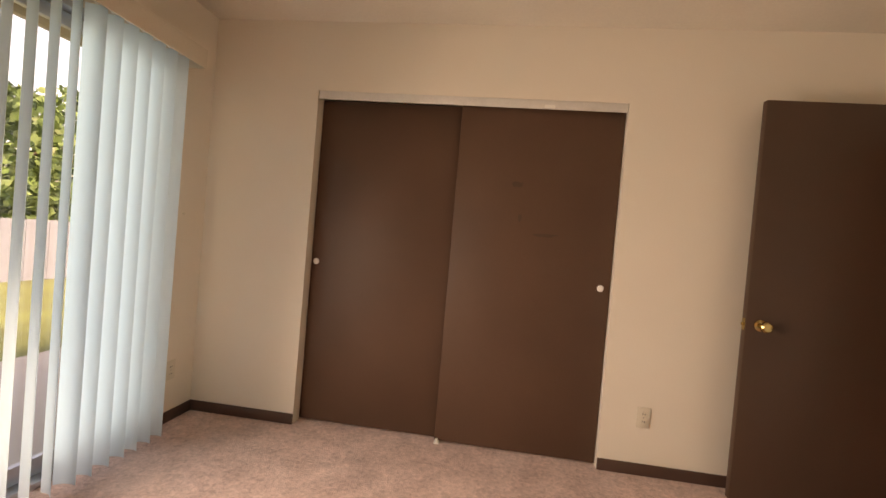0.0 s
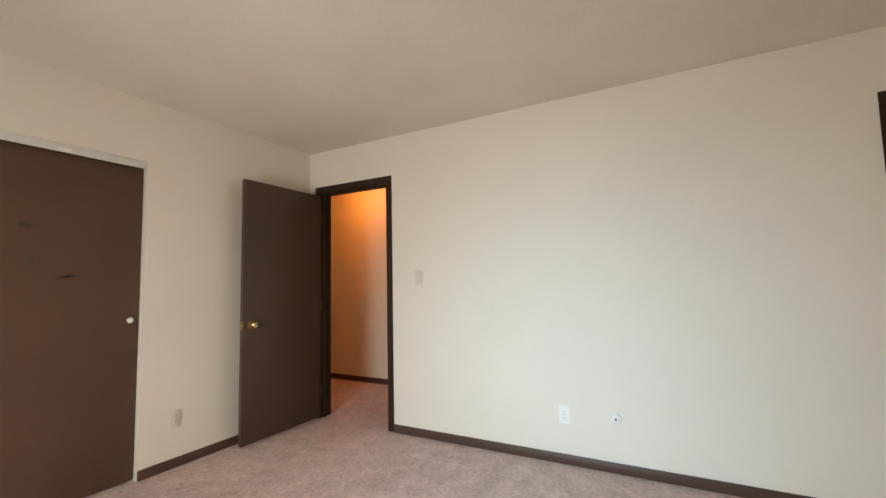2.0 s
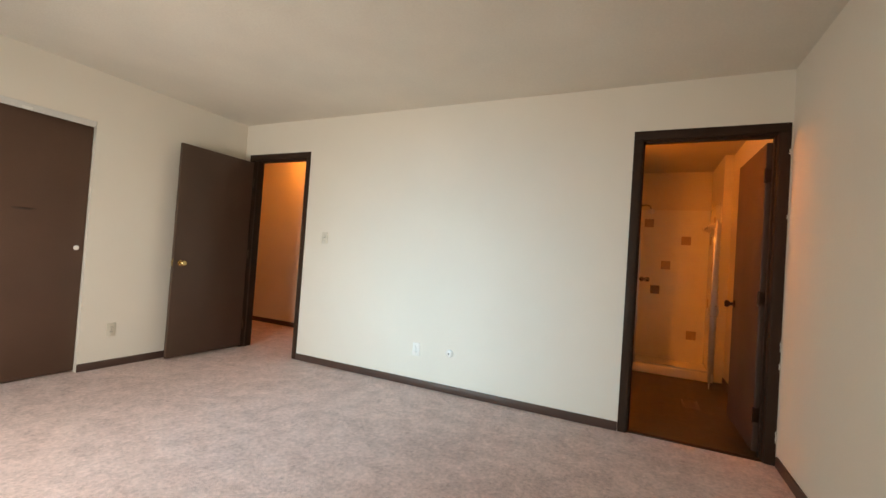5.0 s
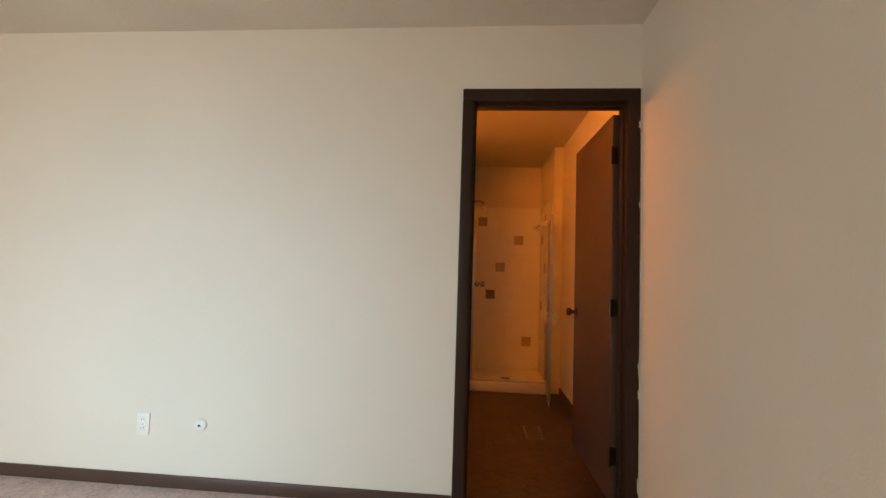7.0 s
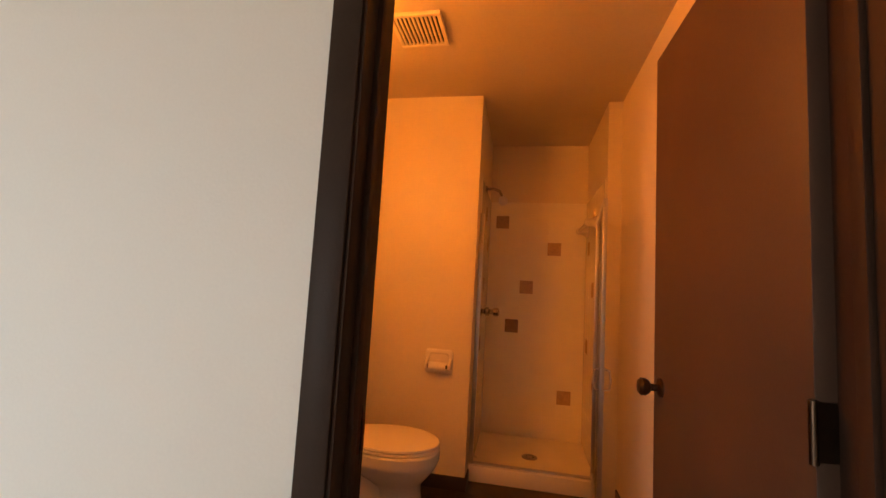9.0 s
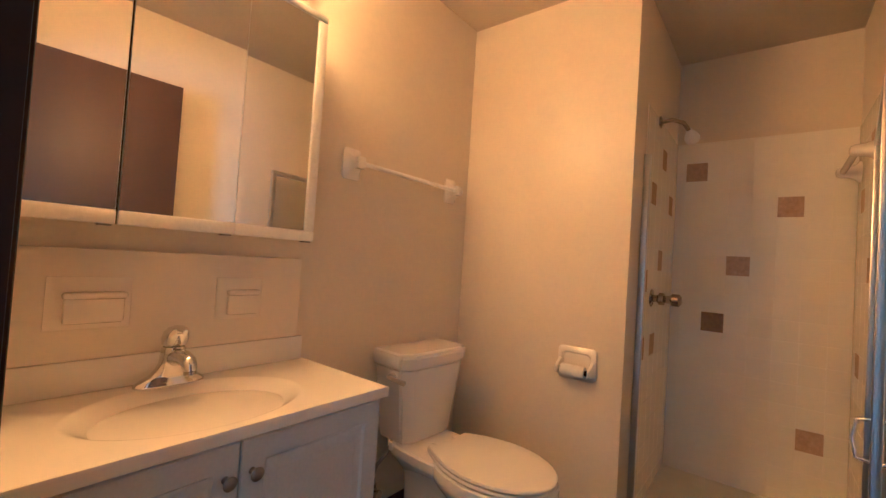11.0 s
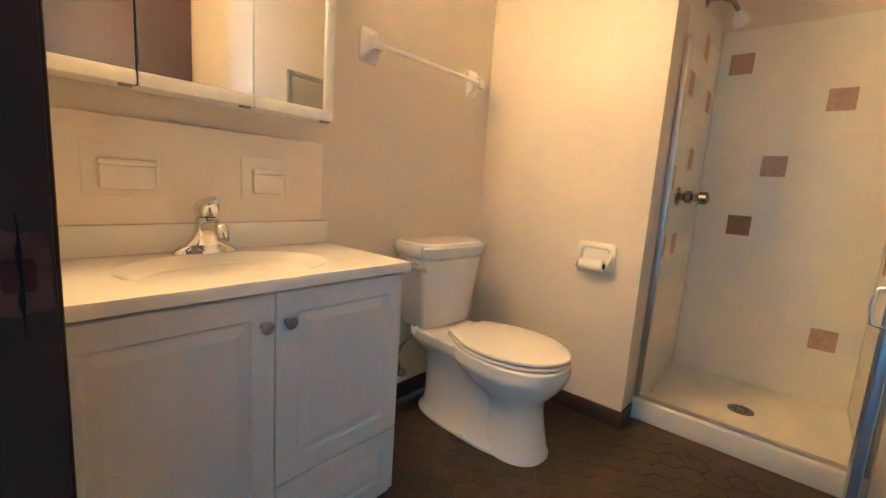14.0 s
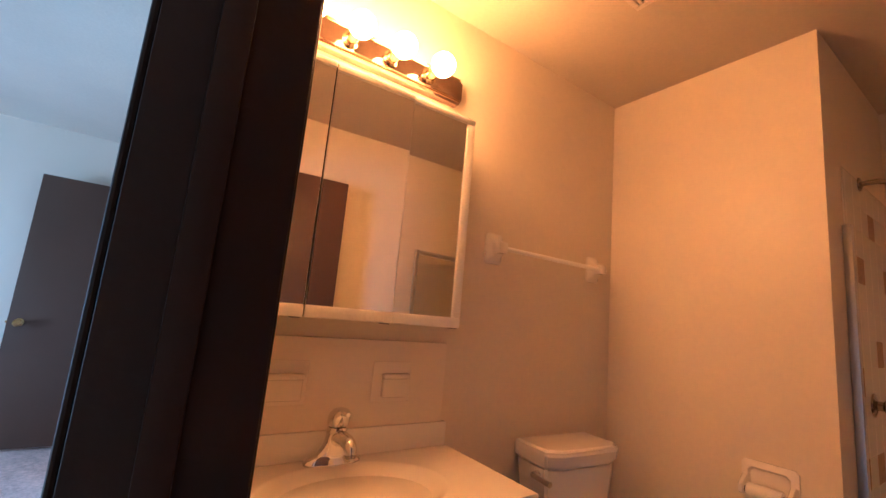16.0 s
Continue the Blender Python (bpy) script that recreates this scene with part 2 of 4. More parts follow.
def oval(bm, cx, cy, z, hx, hy, n=2.0, seg=40, front=1.0):
    """A ring of vertices on a superellipse; front stretches the -y half."""
    out = []
    for i in range(seg):
        a = 2 * math.pi * i / seg
        c, s = math.cos(a), math.sin(a)
        x = hx * math.copysign(abs(c) ** (2 / n), c)
        y = hy * math.copysign(abs(s) ** (2 / n), s)
        out.append(bm.verts.new((cx + x, cy + (y * front if y < 0 else y), z)))
    return out


def finish(bm, name, mat, smooth):
    bmesh.ops.recalc_face_normals(bm, faces=bm.faces)
    me = bpy.data.meshes.new(name)
    bm.to_mesh(me)
    bm.free()
    for m in (mat if isinstance(mat, (list, tuple)) else [mat]):
        me.materials.append(m)
    if smooth:
        me.shade_smooth()
        me.set_sharp_from_angle(angle=radians(40))
    return me


def place(bm):
    """Moves the mesh to its own base point and returns that point."""
    lo = Vector([min(v.co[i] for v in bm.verts) for i in range(3)])
    hi = Vector([max(v.co[i] for v in bm.verts) for i in range(3)])
    base = Vector(((lo.x + hi.x) / 2, (lo.y + hi.y) / 2, lo.z))
    bmesh.ops.translate(bm, verts=bm.verts, vec=-base)
    return base


def solid(name, bm, mat, label="", category="", kind="", group="", smooth=True):
    base = place(bm)
    ob = new(name, finish(bm, name, mat, smooth))
    ob.location = base
    BASES[ob] = base
    return tagged(ob, label, category, group, kind)


def thing(name, at, label, category, group="", kind=""):
    ob = new(name)
    ob.empty_display_size = 0.05
    ob.location = at
    BASES[ob] = Vector(at)
    return tagged(ob, label, category, group, kind)


def part(name, bm, mat, parent, label="", smooth=True):
    base = place(bm)
    ob = new(name, finish(bm, name, mat, smooth))
    ob.parent = parent
    ob.location = base - BASES[parent]
    BASES[ob] = base
    return tagged(ob, label)


def one(builder, *a, **k):
    bm = bmesh.new()
    builder(bm, *a, **k)
    return bm


# ---- plan (metres) ----
H = 2.44
XW, XE, XB = -1.88, 2.0, 2.12      # west wall, east wall's two faces
YN, YS = 2.30, -2.545              # closet wall, south wall
BN, BS = -0.84, -2.585             # bathroom north and south walls
PX, PY = 3.96, -1.70               # paper-holder wall and its corner
SX, SY = 4.93, -2.50               # shower back wall and its south wall
HX = 3.26                          # far wall of the hall
HY0, HY1, HZ = 1.405, 2.155, 2.045     # hall doorway
FB = -0.014                         # bathroom floor under the carpet
BY0, BY1 = -2.475, -1.712              # bathroom doorway
WY0, WY1, WZ = -0.02, 1.86, 2.05       # sliding glass door


def S(name, specs, mat, label, cat):
    return solid(name, boxes(*specs), mat, label, cat, "structure", smooth=False)


S("floor", [(XW - 0.15, YS - 0.1, -0.12, XE + 0.03, YN + 0.75, 0.0), (XE + 0.03, 0.3, -0.12, HX + 0.1, 4.6, 0.0)], CARPET, "dusty rose cut-pile carpet across bedroom and hall", "carpet")
S("ceiling", [(XW, YS - 0.1, H, XE + 0.06, 4.6, H + 0.12), (XE + 0.06, 0.0, H, HX + 0.1, 4.6, H + 0.12)], CEIL, "cream painted textured ceiling", "ceiling")
# separate slab so that its darkened colour can offset the bulbs' glow
S("ceiling_bath", [(XE + 0.06, YS - 0.14, H, SX + 0.2, 0.0, H + 0.12)], BATH_CEIL, "painted bathroom ceiling, colour darkened to hold down the lamp glow", "ceiling")
S("wall_east", [(XE, YS, 0, XB, BY0 - 0.02, H), (XE, BY0 - 0.02, HZ + 0.02, XB, BY1 + 0.02, H), (XE, BY1 + 0.02, 0, XB, HY0 - 0.02, H),
                (XE, HY0 - 0.02, HZ + 0.02, XB, HY1 + 0.02, H), (XE, HY1 + 0.02, 0, XB, YN, H)], PAINT, "long cream painted wall between two doorways", "wall")
CX0, CX1, CZ = -1.195, 0.595, 2.03
S("wall_north", [(XW - 0.12, YN, 0, CX0, YN + 0.11, H), (CX0, YN, CZ, CX1, YN + 0.11, H), (CX1, YN, 0, XB, YN + 0.11, H)], PAINT, "cream painted wall around the closet opening", "wall")
S("wall_closet", [(XW - 0.12, YN + 0.75, 0, XE, YN + 0.85, H), (XW - 0.12, YN + 0.11, 0, XW, YN + 0.75, H), (1.2, YN + 0.11, 0, 1.3, YN + 0.75, H)], PAINT, "plain cream closet interior walls", "wall")
S("wall_south", [(XW - 0.12, YS - 0.1, 0, XB, YS, H)], PAINT, "plain cream painted bedroom wall", "wall")
S("wall_west", [(XW - 0.12, YS, 0, XW, WY0, H), (XW - 0.12, WY0, WZ, XW, WY1, H), (XW - 0.12, WY1, 0, XW, YN, H)], PAINT, "cream painted wall with a sliding glass door", "wall")
for k, spec in enumerate(((HX, 0.3, 0, HX + 0.1, 4.6, H), (XB, 4.5, 0, HX, 4.6, H), (XB, 0.3, 0, HX, 0.4, H), (XE, YN + 0.11, 0, XB, 4.6, H))):
    S("wall_hall_%d" % (k + 1), [spec], PAINT, "cream painted hall wall in warm lamp light", "wall")
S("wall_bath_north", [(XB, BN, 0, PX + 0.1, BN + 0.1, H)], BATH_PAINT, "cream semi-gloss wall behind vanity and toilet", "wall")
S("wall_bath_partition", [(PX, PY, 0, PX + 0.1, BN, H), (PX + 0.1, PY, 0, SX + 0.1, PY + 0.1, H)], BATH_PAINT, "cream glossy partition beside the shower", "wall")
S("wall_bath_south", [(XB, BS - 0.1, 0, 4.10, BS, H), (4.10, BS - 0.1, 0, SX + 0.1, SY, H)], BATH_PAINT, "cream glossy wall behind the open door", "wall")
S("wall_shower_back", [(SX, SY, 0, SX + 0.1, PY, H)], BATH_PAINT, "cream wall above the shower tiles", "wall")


# baseboards
def baseboard(specs, label, mat=BASE):
    e = thing("baseboard", (specs[0][0], specs[0][1], 0), label, "baseboard", kind="structure")
    for s in specs:
        part("board", boxes(s, bevel=0.003), mat, e)


BH = 0.064
baseboard([(XW, YN - 0.012, 0, CX0, YN, BH), (CX1, YN - 0.012, 0, XE, YN, BH), (XE - 0.012, BY1 + 0.065, 0, XE, HY0 - 0.06, BH),
           (XW, YS, 0, XE - 0.016, YS + 0.012, BH), (XW, WY1 + 0.03, 0, XW + 0.012, YN - 0.012, BH), (XW, YS + 0.012, 0, XW + 0.012, WY0 - 0.03, BH)], "brown painted baseboard along the carpet")
baseboard([(HX - 0.012, 0.4, 0, HX, 4.5, BH), (XB, HY1 + 0.07, 0, XB + 0.012, 4.5, BH), (XB, 0.4, 0, XB + 0.012, HY0 - 0.07, BH)], "dark brown hall baseboard")
BT = 0.066
baseboard([(2.99, BN - 0.01, FB, PX, BN, BT), (PX - 0.01, PY - 0.01, FB, PX, BN - 0.01, BT), (PX, PY - 0.01, FB, 4.09, PY, BT), (XB + 0.02, BS, FB, 4.09, BS + 0.01, BT)], "dark brown vinyl cove base", COVE)


# door frames
def door_frame(name, y0, y1, label, casing=0.062):
    e = thing(name, (XE + 0.06, (y0 + y1) / 2, 0), label, "door frame", kind="structure")
    for ya, yb in ((y0 - 0.018, y0), (y1, y1 + 0.018)):
        part("jamb", boxes((XE - 0.0003, ya, 0, XB + 0.015, yb, HZ + 0.018), bevel=0.002), TRIM, e)
    part("head", boxes((XE - 0.0003, y0, HZ, XB + 0.015, y1, HZ + 0.018), bevel=0.002), TRIM, e)
    for xa, xb in ((XE - 0.008, XE - 0.0005), (XB + 0.0005, XB + 0.019)):
        for ya, yb in ((y0 - casing, y0 - 0.006), (y1 + 0.006, y1 + casing)):
            bm = boxes((xa, ya, 0, xb, yb, HZ + 0.006), bevel=0.004)
            part("casing", bm, TRIM, e)
        part("casing", boxes((xa, y0 - casing, HZ + 0.006, xb, y1 + casing, HZ + casing), bevel=0.004), TRIM, e)
    return e


fr_hall = door_frame("door_frame_1", HY0, HY1, "brown painted hall door frame")
fr_bath = door_frame("door_frame_2", BY0, BY1, "brown painted bathroom door frame with chipped paint")
for e, sx in ((fr_hall, 2.045), (fr_bath, 2.045)):
    y0, y1 = (HY0, HY1) if e is fr_hall else (BY0, BY1)
    for spec in ((sx, y0, 0, sx + 0.028, y0 + 0.011, HZ), (sx, y1 - 0.011, 0, sx + 0.028, y1, HZ), (sx, y0 + 0.011, HZ - 0.011, sx + 0.028, y1 - 0.011, HZ)):
        part("stop", boxes(spec, bevel=0.002), TRIM, e)
# bare wood round the strike mortise of the bathroom jamb
def ragged(cx, cz, hw, hh, d0, d1, rough):
    """A thin patch with torn edges on the jamb's face."""
    bm = bmesh.new()
    rim = []
    for k in range(32):
        a = 2 * math.pi * (k + 0.5) / 32
        c, q = math.cos(a), math.sin(a)
        m = max(abs(c), abs(q))
        w = 1 + random.uniform(-rough, rough)
        rim.append((cx + hw * w * c / m, cz + hh * w * q / m))
    skin(bm, [[bm.verts.new((x, BY1 - d, z)) for x, z in rim] for d in (d0, d1)])
    return bm


part("worn_patch", ragged(2.114, 0.915, 0.0175, 0.034, -0.0004, 0.0010, 0.07), WORN, fr_bath, "bare wood where paint has chipped", smooth=False)
part("mortise", ragged(2.112, 0.914, 0.0105, 0.014, 0.0010, 0.0016, 0.03), MORTISE, fr_bath, "dark strike mortise", smooth=False)
bm = bmesh.new()
tube(bm, [(2.1128 + 0.0005 * math.sin(k * 1.7), BY1 - 0.0014, 0.86 + 0.0105 * k) for k in range(11)], [0.0004, 0.0006, 0.0010, 0.0024, 0.0014, 0.0012, 0.0014, 0.0022, 0.0010, 0.0006, 0.0004], 6)
part("split", bm, DARK, fr_bath, "dark split in the wood")
bm = bmesh.new()
for k, (cz, hh) in enumerate(((1.93, 0.016), (1.91, 0.008), (1.52, 0.02), (0.72, 0.05), (0.60, 0.03), (0.18, 0.05))):
    ring = [bm.verts.new((XE - 0.0084, BY0 - 0.058 + random.uniform(0.001, 0.006) * math.cos(a) * (1.6 if k < 2 else 1), cz + hh * random.uniform(0.6, 1) * math.sin(a))) for a in [i * math.pi / 5 for i in range(10)]]
    bm.faces.new(ring)
part("paint_chip", bm, WHITE_METAL, fr_bath, "pale smear where wall paint overlaps", smooth=False)


solid("threshold", boxes((XE + 0.015, BY0, FB, XE + 0.06, BY1, 0.006), bevel=0.004), TRIM, "dark strip between carpet and bathroom floor", "threshold", "structure")


def knob_at(parent, p, d, mat, label):
    """A round door knob with its rose; d points away from the leaf."""
    k = part("knob", lathe(bmesh.new(), p, d, [(0.012, 0.011), (0.030, 0.011), (0.036, 0.020), (0.046, 0.0265), (0.058, 0.027), (0.066, 0.020), (0.068, 0.006)], 24), mat, parent, label)
    part("rose", lathe(bmesh.new(), p, d, [(0.0, 0.030), (0.006, 0.029), (0.012, 0.018), (0.013, 0.010)], 24), mat, k)


# hall door, open against the closet wall
HDX0, HDX1, HDY0, HDY1 = 1.20, 1.985, 2.142, 2.177
d1 = thing("door_1", (HDX1, HDY0, 0.02), "open flat brown bedroom door with brass knob", "door", kind="structure")
part("leaf", boxes((HDX0, HDY0, 0.022, HDX1, HDY1, 2.02), bevel=0.002), BROWN, d1)
knob_at(d1, (HDX0 + 0.065, HDY0, 0.905), (0, -1, 0), BRASS, "shiny brass knob")
knob_at(d1, (HDX0 + 0.065, HDY1, 0.905), (0, 1, 0), BRASS, "shiny brass knob")
part("latch_plate", boxes((HDX0 - 0.002, HDY0 + 0.006, 0.876, HDX0 + 0.001, HDY1 - 0.006, 0.934), bevel=0.0008), BRASS, d1)
part("latch_bolt", boxes((HDX0 - 0.012, HDY0 + 0.011, 0.897, HDX0 - 0.002, HDY1 - 0.011, 0.913), bevel=0.003), BRASS, d1)
for z in (0.25, 1.02, 1.80):
    part("hinge", one(tube, [(HDX1 + 0.008, HDY0 - 0.006, z - 0.045), (HDX1 + 0.008, HDY0 - 0.006, z + 0.045)], 0.006), BRONZE, d1)

# bathroom door, open against the south wall
BDX0, BDX1, BDY0, BDY1 = 2.125, 2.868, -2.462, -2.427
d2 = thing("door_2", (BDX0, BDY0, 0.02), "open flat brown bathroom door with bronze knob", "door", kind="structure")
part("leaf", boxes((BDX0, BDY0, 0.02, BDX1, BDY1, 2.02), bevel=0.002), BROWN, d2)
knob_at(d2, (BDX1 - 0.065, BDY1, 0.915), (0, 1, 0), BRONZE, "dark bronze knob")
knob_at(d2, (BDX1 - 0.065, BDY0, 0.915), (0, -1, 0), BRONZE, "dark bronze knob")
for z in (0.25, 1.0, 1.80):
    hg = part("hinge", one(tube, [(BDX0 - 0.006, BDY1 + 0.006, z - 0.048), (BDX0 - 0.006, BDY1 + 0.006, z + 0.048)], 0.0065), BRONZE, d2, "tarnished butt hinge")
    part("hinge_leaf", boxes((BDX0 - 0.0022, BDY0 + 0.004, z - 0.045, BDX0 - 0.0002, BDY1 + 0.004, z + 0.045)), BRONZE, hg)

d2.location.y -= 0.016
d2.rotation_euler = (0, 0, radians(1.25))


# ---- closet ----
def closet_door(x0, x1, y, label, kx):
    e = thing("closet_door", ((x0 + x1) / 2, y, 0.01), label, "closet door", "sliding closet doors")
    part("panel", boxes((x0, y, 0.012, x1, y + 0.032, CZ - 0.036), bevel=0.003), CLOSET, e)
    part("pull", lathe(bmesh.new(), (kx, y, 1.0), (0, -1, 0), [(0, 0.010), (0.008, 0.009), (0.014, 0.016), (0.022, 0.019), (0.028, 0.015), (0.030, 0.004)], 20), WPLASTIC, e, "round white knob")
    return e


closet_door(CX0 + 0.004, -0.29, YN + 0.075, "flat brown sliding closet door, scuffed", CX0 + 0.045)
cd = closet_door(-0.325, CX1 - 0.004, YN + 0.035, "flat brown sliding closet door with rubbed marks", CX1 - 0.062)
for i, (x, z, w, h) in enumerate(((0.20, 1.27, 0.075, 0.012), (0.24, 1.275, 0.05, 0.006), (0.03, 1.55, 0.04, 0.02), (0.06, 1.36, 0.014, 0.03))):
    bm = bmesh.new()
    ring = [bm.verts.new((x + w * math.cos(a) * random.uniform(0.7, 1), YN + 0.0344, z + h * math.sin(a) * random.uniform(0.6, 1))) for a in [k * math.pi / 8 for k in range(16)]]
    bm.faces.new(ring)
    part("scuff", bm, BROWN, cd, "dark rubbed scuff", smooth=False)
tr = thing("closet_track", ((CX0 + CX1) / 2, YN + 0.03, CZ - 0.03), "white painted metal sliding door track", "door track")
part("fascia", boxes((CX0 + 0.002, YN + 0.006, CZ - 0.05, CX1 - 0.002, YN + 0.012, CZ), bevel=0.001), WHITE_METAL, tr)
part("channel", boxes((CX0 + 0.002, YN + 0.012, CZ - 0.012, CX1 - 0.002, YN + 0.108, CZ)), WHITE_METAL, tr)
part("bracket", boxes((0.14, YN + 0.002, CZ - 0.046, 0.20, YN + 0.008, CZ - 0.026), bevel=0.002), WPLASTIC, tr)
gd = thing("floor_guide", (-0.31, YN + 0.05, 0), "small white plastic floor guide under the closet doors", "door guide")
part("base", boxes((-0.325, YN + 0.012, 0, -0.295, YN + 0.11, 0.006), bevel=0.001), WPLASTIC, gd)
part("fin", boxes((-0.318, YN + 0.012, 0.006, -0.302, YN + 0.03, 0.03), bevel=0.003), WPLASTIC, gd)


# ---- outlets and switches: local x along the wall, z up, y out of the wall ----
def at_wall(bm, p, rz):
    bmesh.ops.transform(bm, matrix=pose(*p, 0, 0, rz), verts=bm.verts)
    return bm


def outlet(p, rz, label, mat=PLASTIC, kind="duplex"):
    e = thing("wall_outlet" if kind == "duplex" else "light_switch", p, label, "outlet" if kind == "duplex" else "switch")
    part("plate", at_wall(boxes((-0.035, 0, -0.057, 0.035, 0.006, 0.057), bevel=0.0025), p, rz), mat, e)
    if kind == "duplex":
        for dz in (-0.02, 0.02):
            f = part("receptacle", at_wall(boxes((-0.016, 0.006, dz - 0.014, 0.016, 0.0085, dz + 0.014), bevel=0.002), p, rz), mat, e)
            for dx in (-0.006, 0.006):
                part("slot", at_wall(boxes((dx - 0.0012, 0.0083, dz - 0.004, dx + 0.0012, 0.0090, dz + 0.005)), p, rz), DARK, f)
        part("screw", at_wall(lathe(bmesh.new(), (0, 0.006, 0), (0, 1, 0), [(0, 0.003), (0.0012, 0.002)], 10), p, rz), NICKEL, e)
    else:
        part("toggle", at_wall(boxes((-0.005, 0.006, -0.004, 0.005, 0.017, 0.011), bevel=0.002), p, rz), WPLASTIC, e)
        for dz in (-0.03, 0.03):
            part("screw", at_wall(lathe(bmesh.new(), (0, 0.006, dz), (0, 1, 0), [(0, 0.003), (0.0012, 0.002)], 10), p, rz), NICKEL, e)


outlet((0.818, YN, 0.318), 180, "ivory duplex outlet on the closet wall")
outlet((XE, -0.02, 0.315), 90, "white duplex outlet low on the long wall", WPLASTIC)
outlet((XE, 1.085, 1.238), 90, "ivory toggle light switch beside the hall door", PLASTIC, "switch")
outlet((XW, 2.11, 0.305), -90, "ivory duplex outlet beside the glass door")
jk = thing("phone_jack", (XE, -0.337, 0.328), "round white phone jack on the long wall", "jack")
part("cover", lathe(bmesh.new(), (XE, -0.337, 0.328), (-1, 0, 0), [(0, 0.034), (0.008, 0.033), (0.015, 0.026), (0.017, 0.010)], 28), WPLASTIC, jk)
part("port", boxes((XE - 0.0185, -0.343, 0.322, XE - 0.0165, -0.331, 0.333)), DARK, jk)
solid("wall_peg", lathe(bmesh.new(), (XW, 2.125, 1.22), (1, 0, 0), [(0, 0.008), (0.006, 0.007), (0.008, 0.003)], 12), PLASTIC, "tiny cord peg on the wall by the blinds", "peg")


def register(x0, y0, x1, y1, z, label, mat, along="y"):
    e = thing("floor_vent", ((x0 + x1) / 2, (y0 + y1) / 2, z), label, "vent")
    part("well", boxes((x0 + 0.004, y0 + 0.004, z + 0.0005, x1 - 0.004, y1 - 0.004, z + 0.002)), DARK, e)
    for s in ((x0, y0, z, x1, y0 + 0.014, z + 0.006), (x0, y1 - 0.014, z, x1, y1, z + 0.006), (x0, y0 + 0.014, z, x0 + 0.014, y1 - 0.014, z + 0.006), (x1 - 0.014, y0 + 0.014, z, x1, y1 - 0.014, z + 0.006)):
        part("frame", boxes(s, bevel=0.002), mat, e)
    n = 14
    for i in range(1, n):
        if along == "y":
            y = y0 + 0.014 + (y1 - y0 - 0.028) * i / n
            s = (x0 + 0.014, y - 0.0025, z + 0.002, x1 - 0.014, y + 0.0025, z + 0.005)
        else:
            x = x0 + 0.014 + (x1 - x0 - 0.028) * i / n
            s = (x - 0.0025, y0 + 0.014, z + 0.002, x + 0.0025, y1 - 0.014, z + 0.005)
        part("slat", boxes(s), mat, e)


register(1.04, -2.42, 1.17, -2.12, 0.0, "brown metal floor vent set in the carpet", GRILLE)

# ---- sliding glass door, blinds ----
sd = thing("sliding_glass_door", (XW - 0.06, (WY0 + WY1) / 2, 0), "aluminium sliding glass patio door", "glass door")
for s in ((XW - 0.11, WY0, 0, XW - 0.01, WY0 + 0.03, WZ), (XW - 0.11, WY1 - 0.03, 0, XW - 0.01, WY1, WZ), (XW - 0.11, WY0 + 0.03, WZ - 0.03, XW - 0.01, WY1 - 0.03, WZ), (XW - 0.11, WY0 + 0.03, 0, XW - 0.01, WY1 - 0.03, 0.03)):
    part("frame", boxes(s, bevel=0.003), ALU, sd)
mid = (WY0 + WY1) / 2
for xa, ya, yb in ((XW - 0.05, WY0 + 0.03, mid + 0.03), (XW - 0.095, mid - 0.03, WY1 - 0.03)):
    for s in ((xa, ya, 0.032, xa + 0.03, ya + 0.055, WZ - 0.032), (xa, yb - 0.055, 0.032, xa + 0.03, yb, WZ - 0.032), (xa, ya + 0.055, 0.032, xa + 0.03, yb - 0.055, 0.11), (xa, ya + 0.055, WZ - 0.09, xa + 0.03, yb - 0.055, WZ - 0.032)):
        part("sash", boxes(s, bevel=0.003), ALU, sd)
    g = part("pane", boxes((xa + 0.012, ya + 0.05, 0.105, xa + 0.018, yb - 0.05, WZ - 0.085)), GLASS, sd, smooth=False)
    g.visible_shadow = False
vb = thing("vertical_blinds", (XW + 0.12, 0.95, 0.03), "white vinyl vertical blinds drawn to one end of the glass door", "blinds")
part("headrail", boxes((XW + 0.085, -0.12, 2.055, XW + 0.135, 1.97, 2.09), bevel=0.003), WHITE_METAL, vb)
part("valance", boxes((XW + 0.165, -0.14, 2.015, XW + 0.172, 2.005, 2.115), (XW, 1.998, 2.015, XW + 0.165, 2.005, 2.115), (XW, -0.14, 2.108, XW + 0.165, 1.998, 2.115)), PLASTIC, vb)


def slat(y, ang):
    """A curved vane hanging from the rail; ang is its turn from square to the wall."""
    bm = bmesh.new()
    rows = []
    a = radians(ang)
    d, nrm = Vector((-math.cos(a), math.sin(a), 0)), Vector((math.sin(a), math.cos(a), 0))
    sway = random.uniform(-0.006, 0.006)
    for iz in range(5):
        z = 0.03 + (2.04 - 0.03) * iz / 4
        rows.append([bm.verts.new(Vector((XW + 0.11, y, z)) + d * (0.0445 * u) + nrm * (0.012 * (1 - u * u) + sway * (1 - iz / 4))) for u in (-1, -0.6, -0.2, 0.2, 0.6, 1)])
    for r0, r1 in zip(rows, rows[1:]):
        for i in range(5):
            bm.faces.new((r0[i], r0[i + 1], r1[i + 1], r1[i]))
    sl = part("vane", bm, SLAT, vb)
    part("clip", boxes((XW + 0.104, y - 0.006, 2.04, XW + 0.116, y + 0.006, 2.056)), WPLASTIC, sl)


y = 1.89
while y > 1.12:
    slat(y, (-10 if y > 1.39 else 20) + random.uniform(-4, 4))
    y -= 0.077

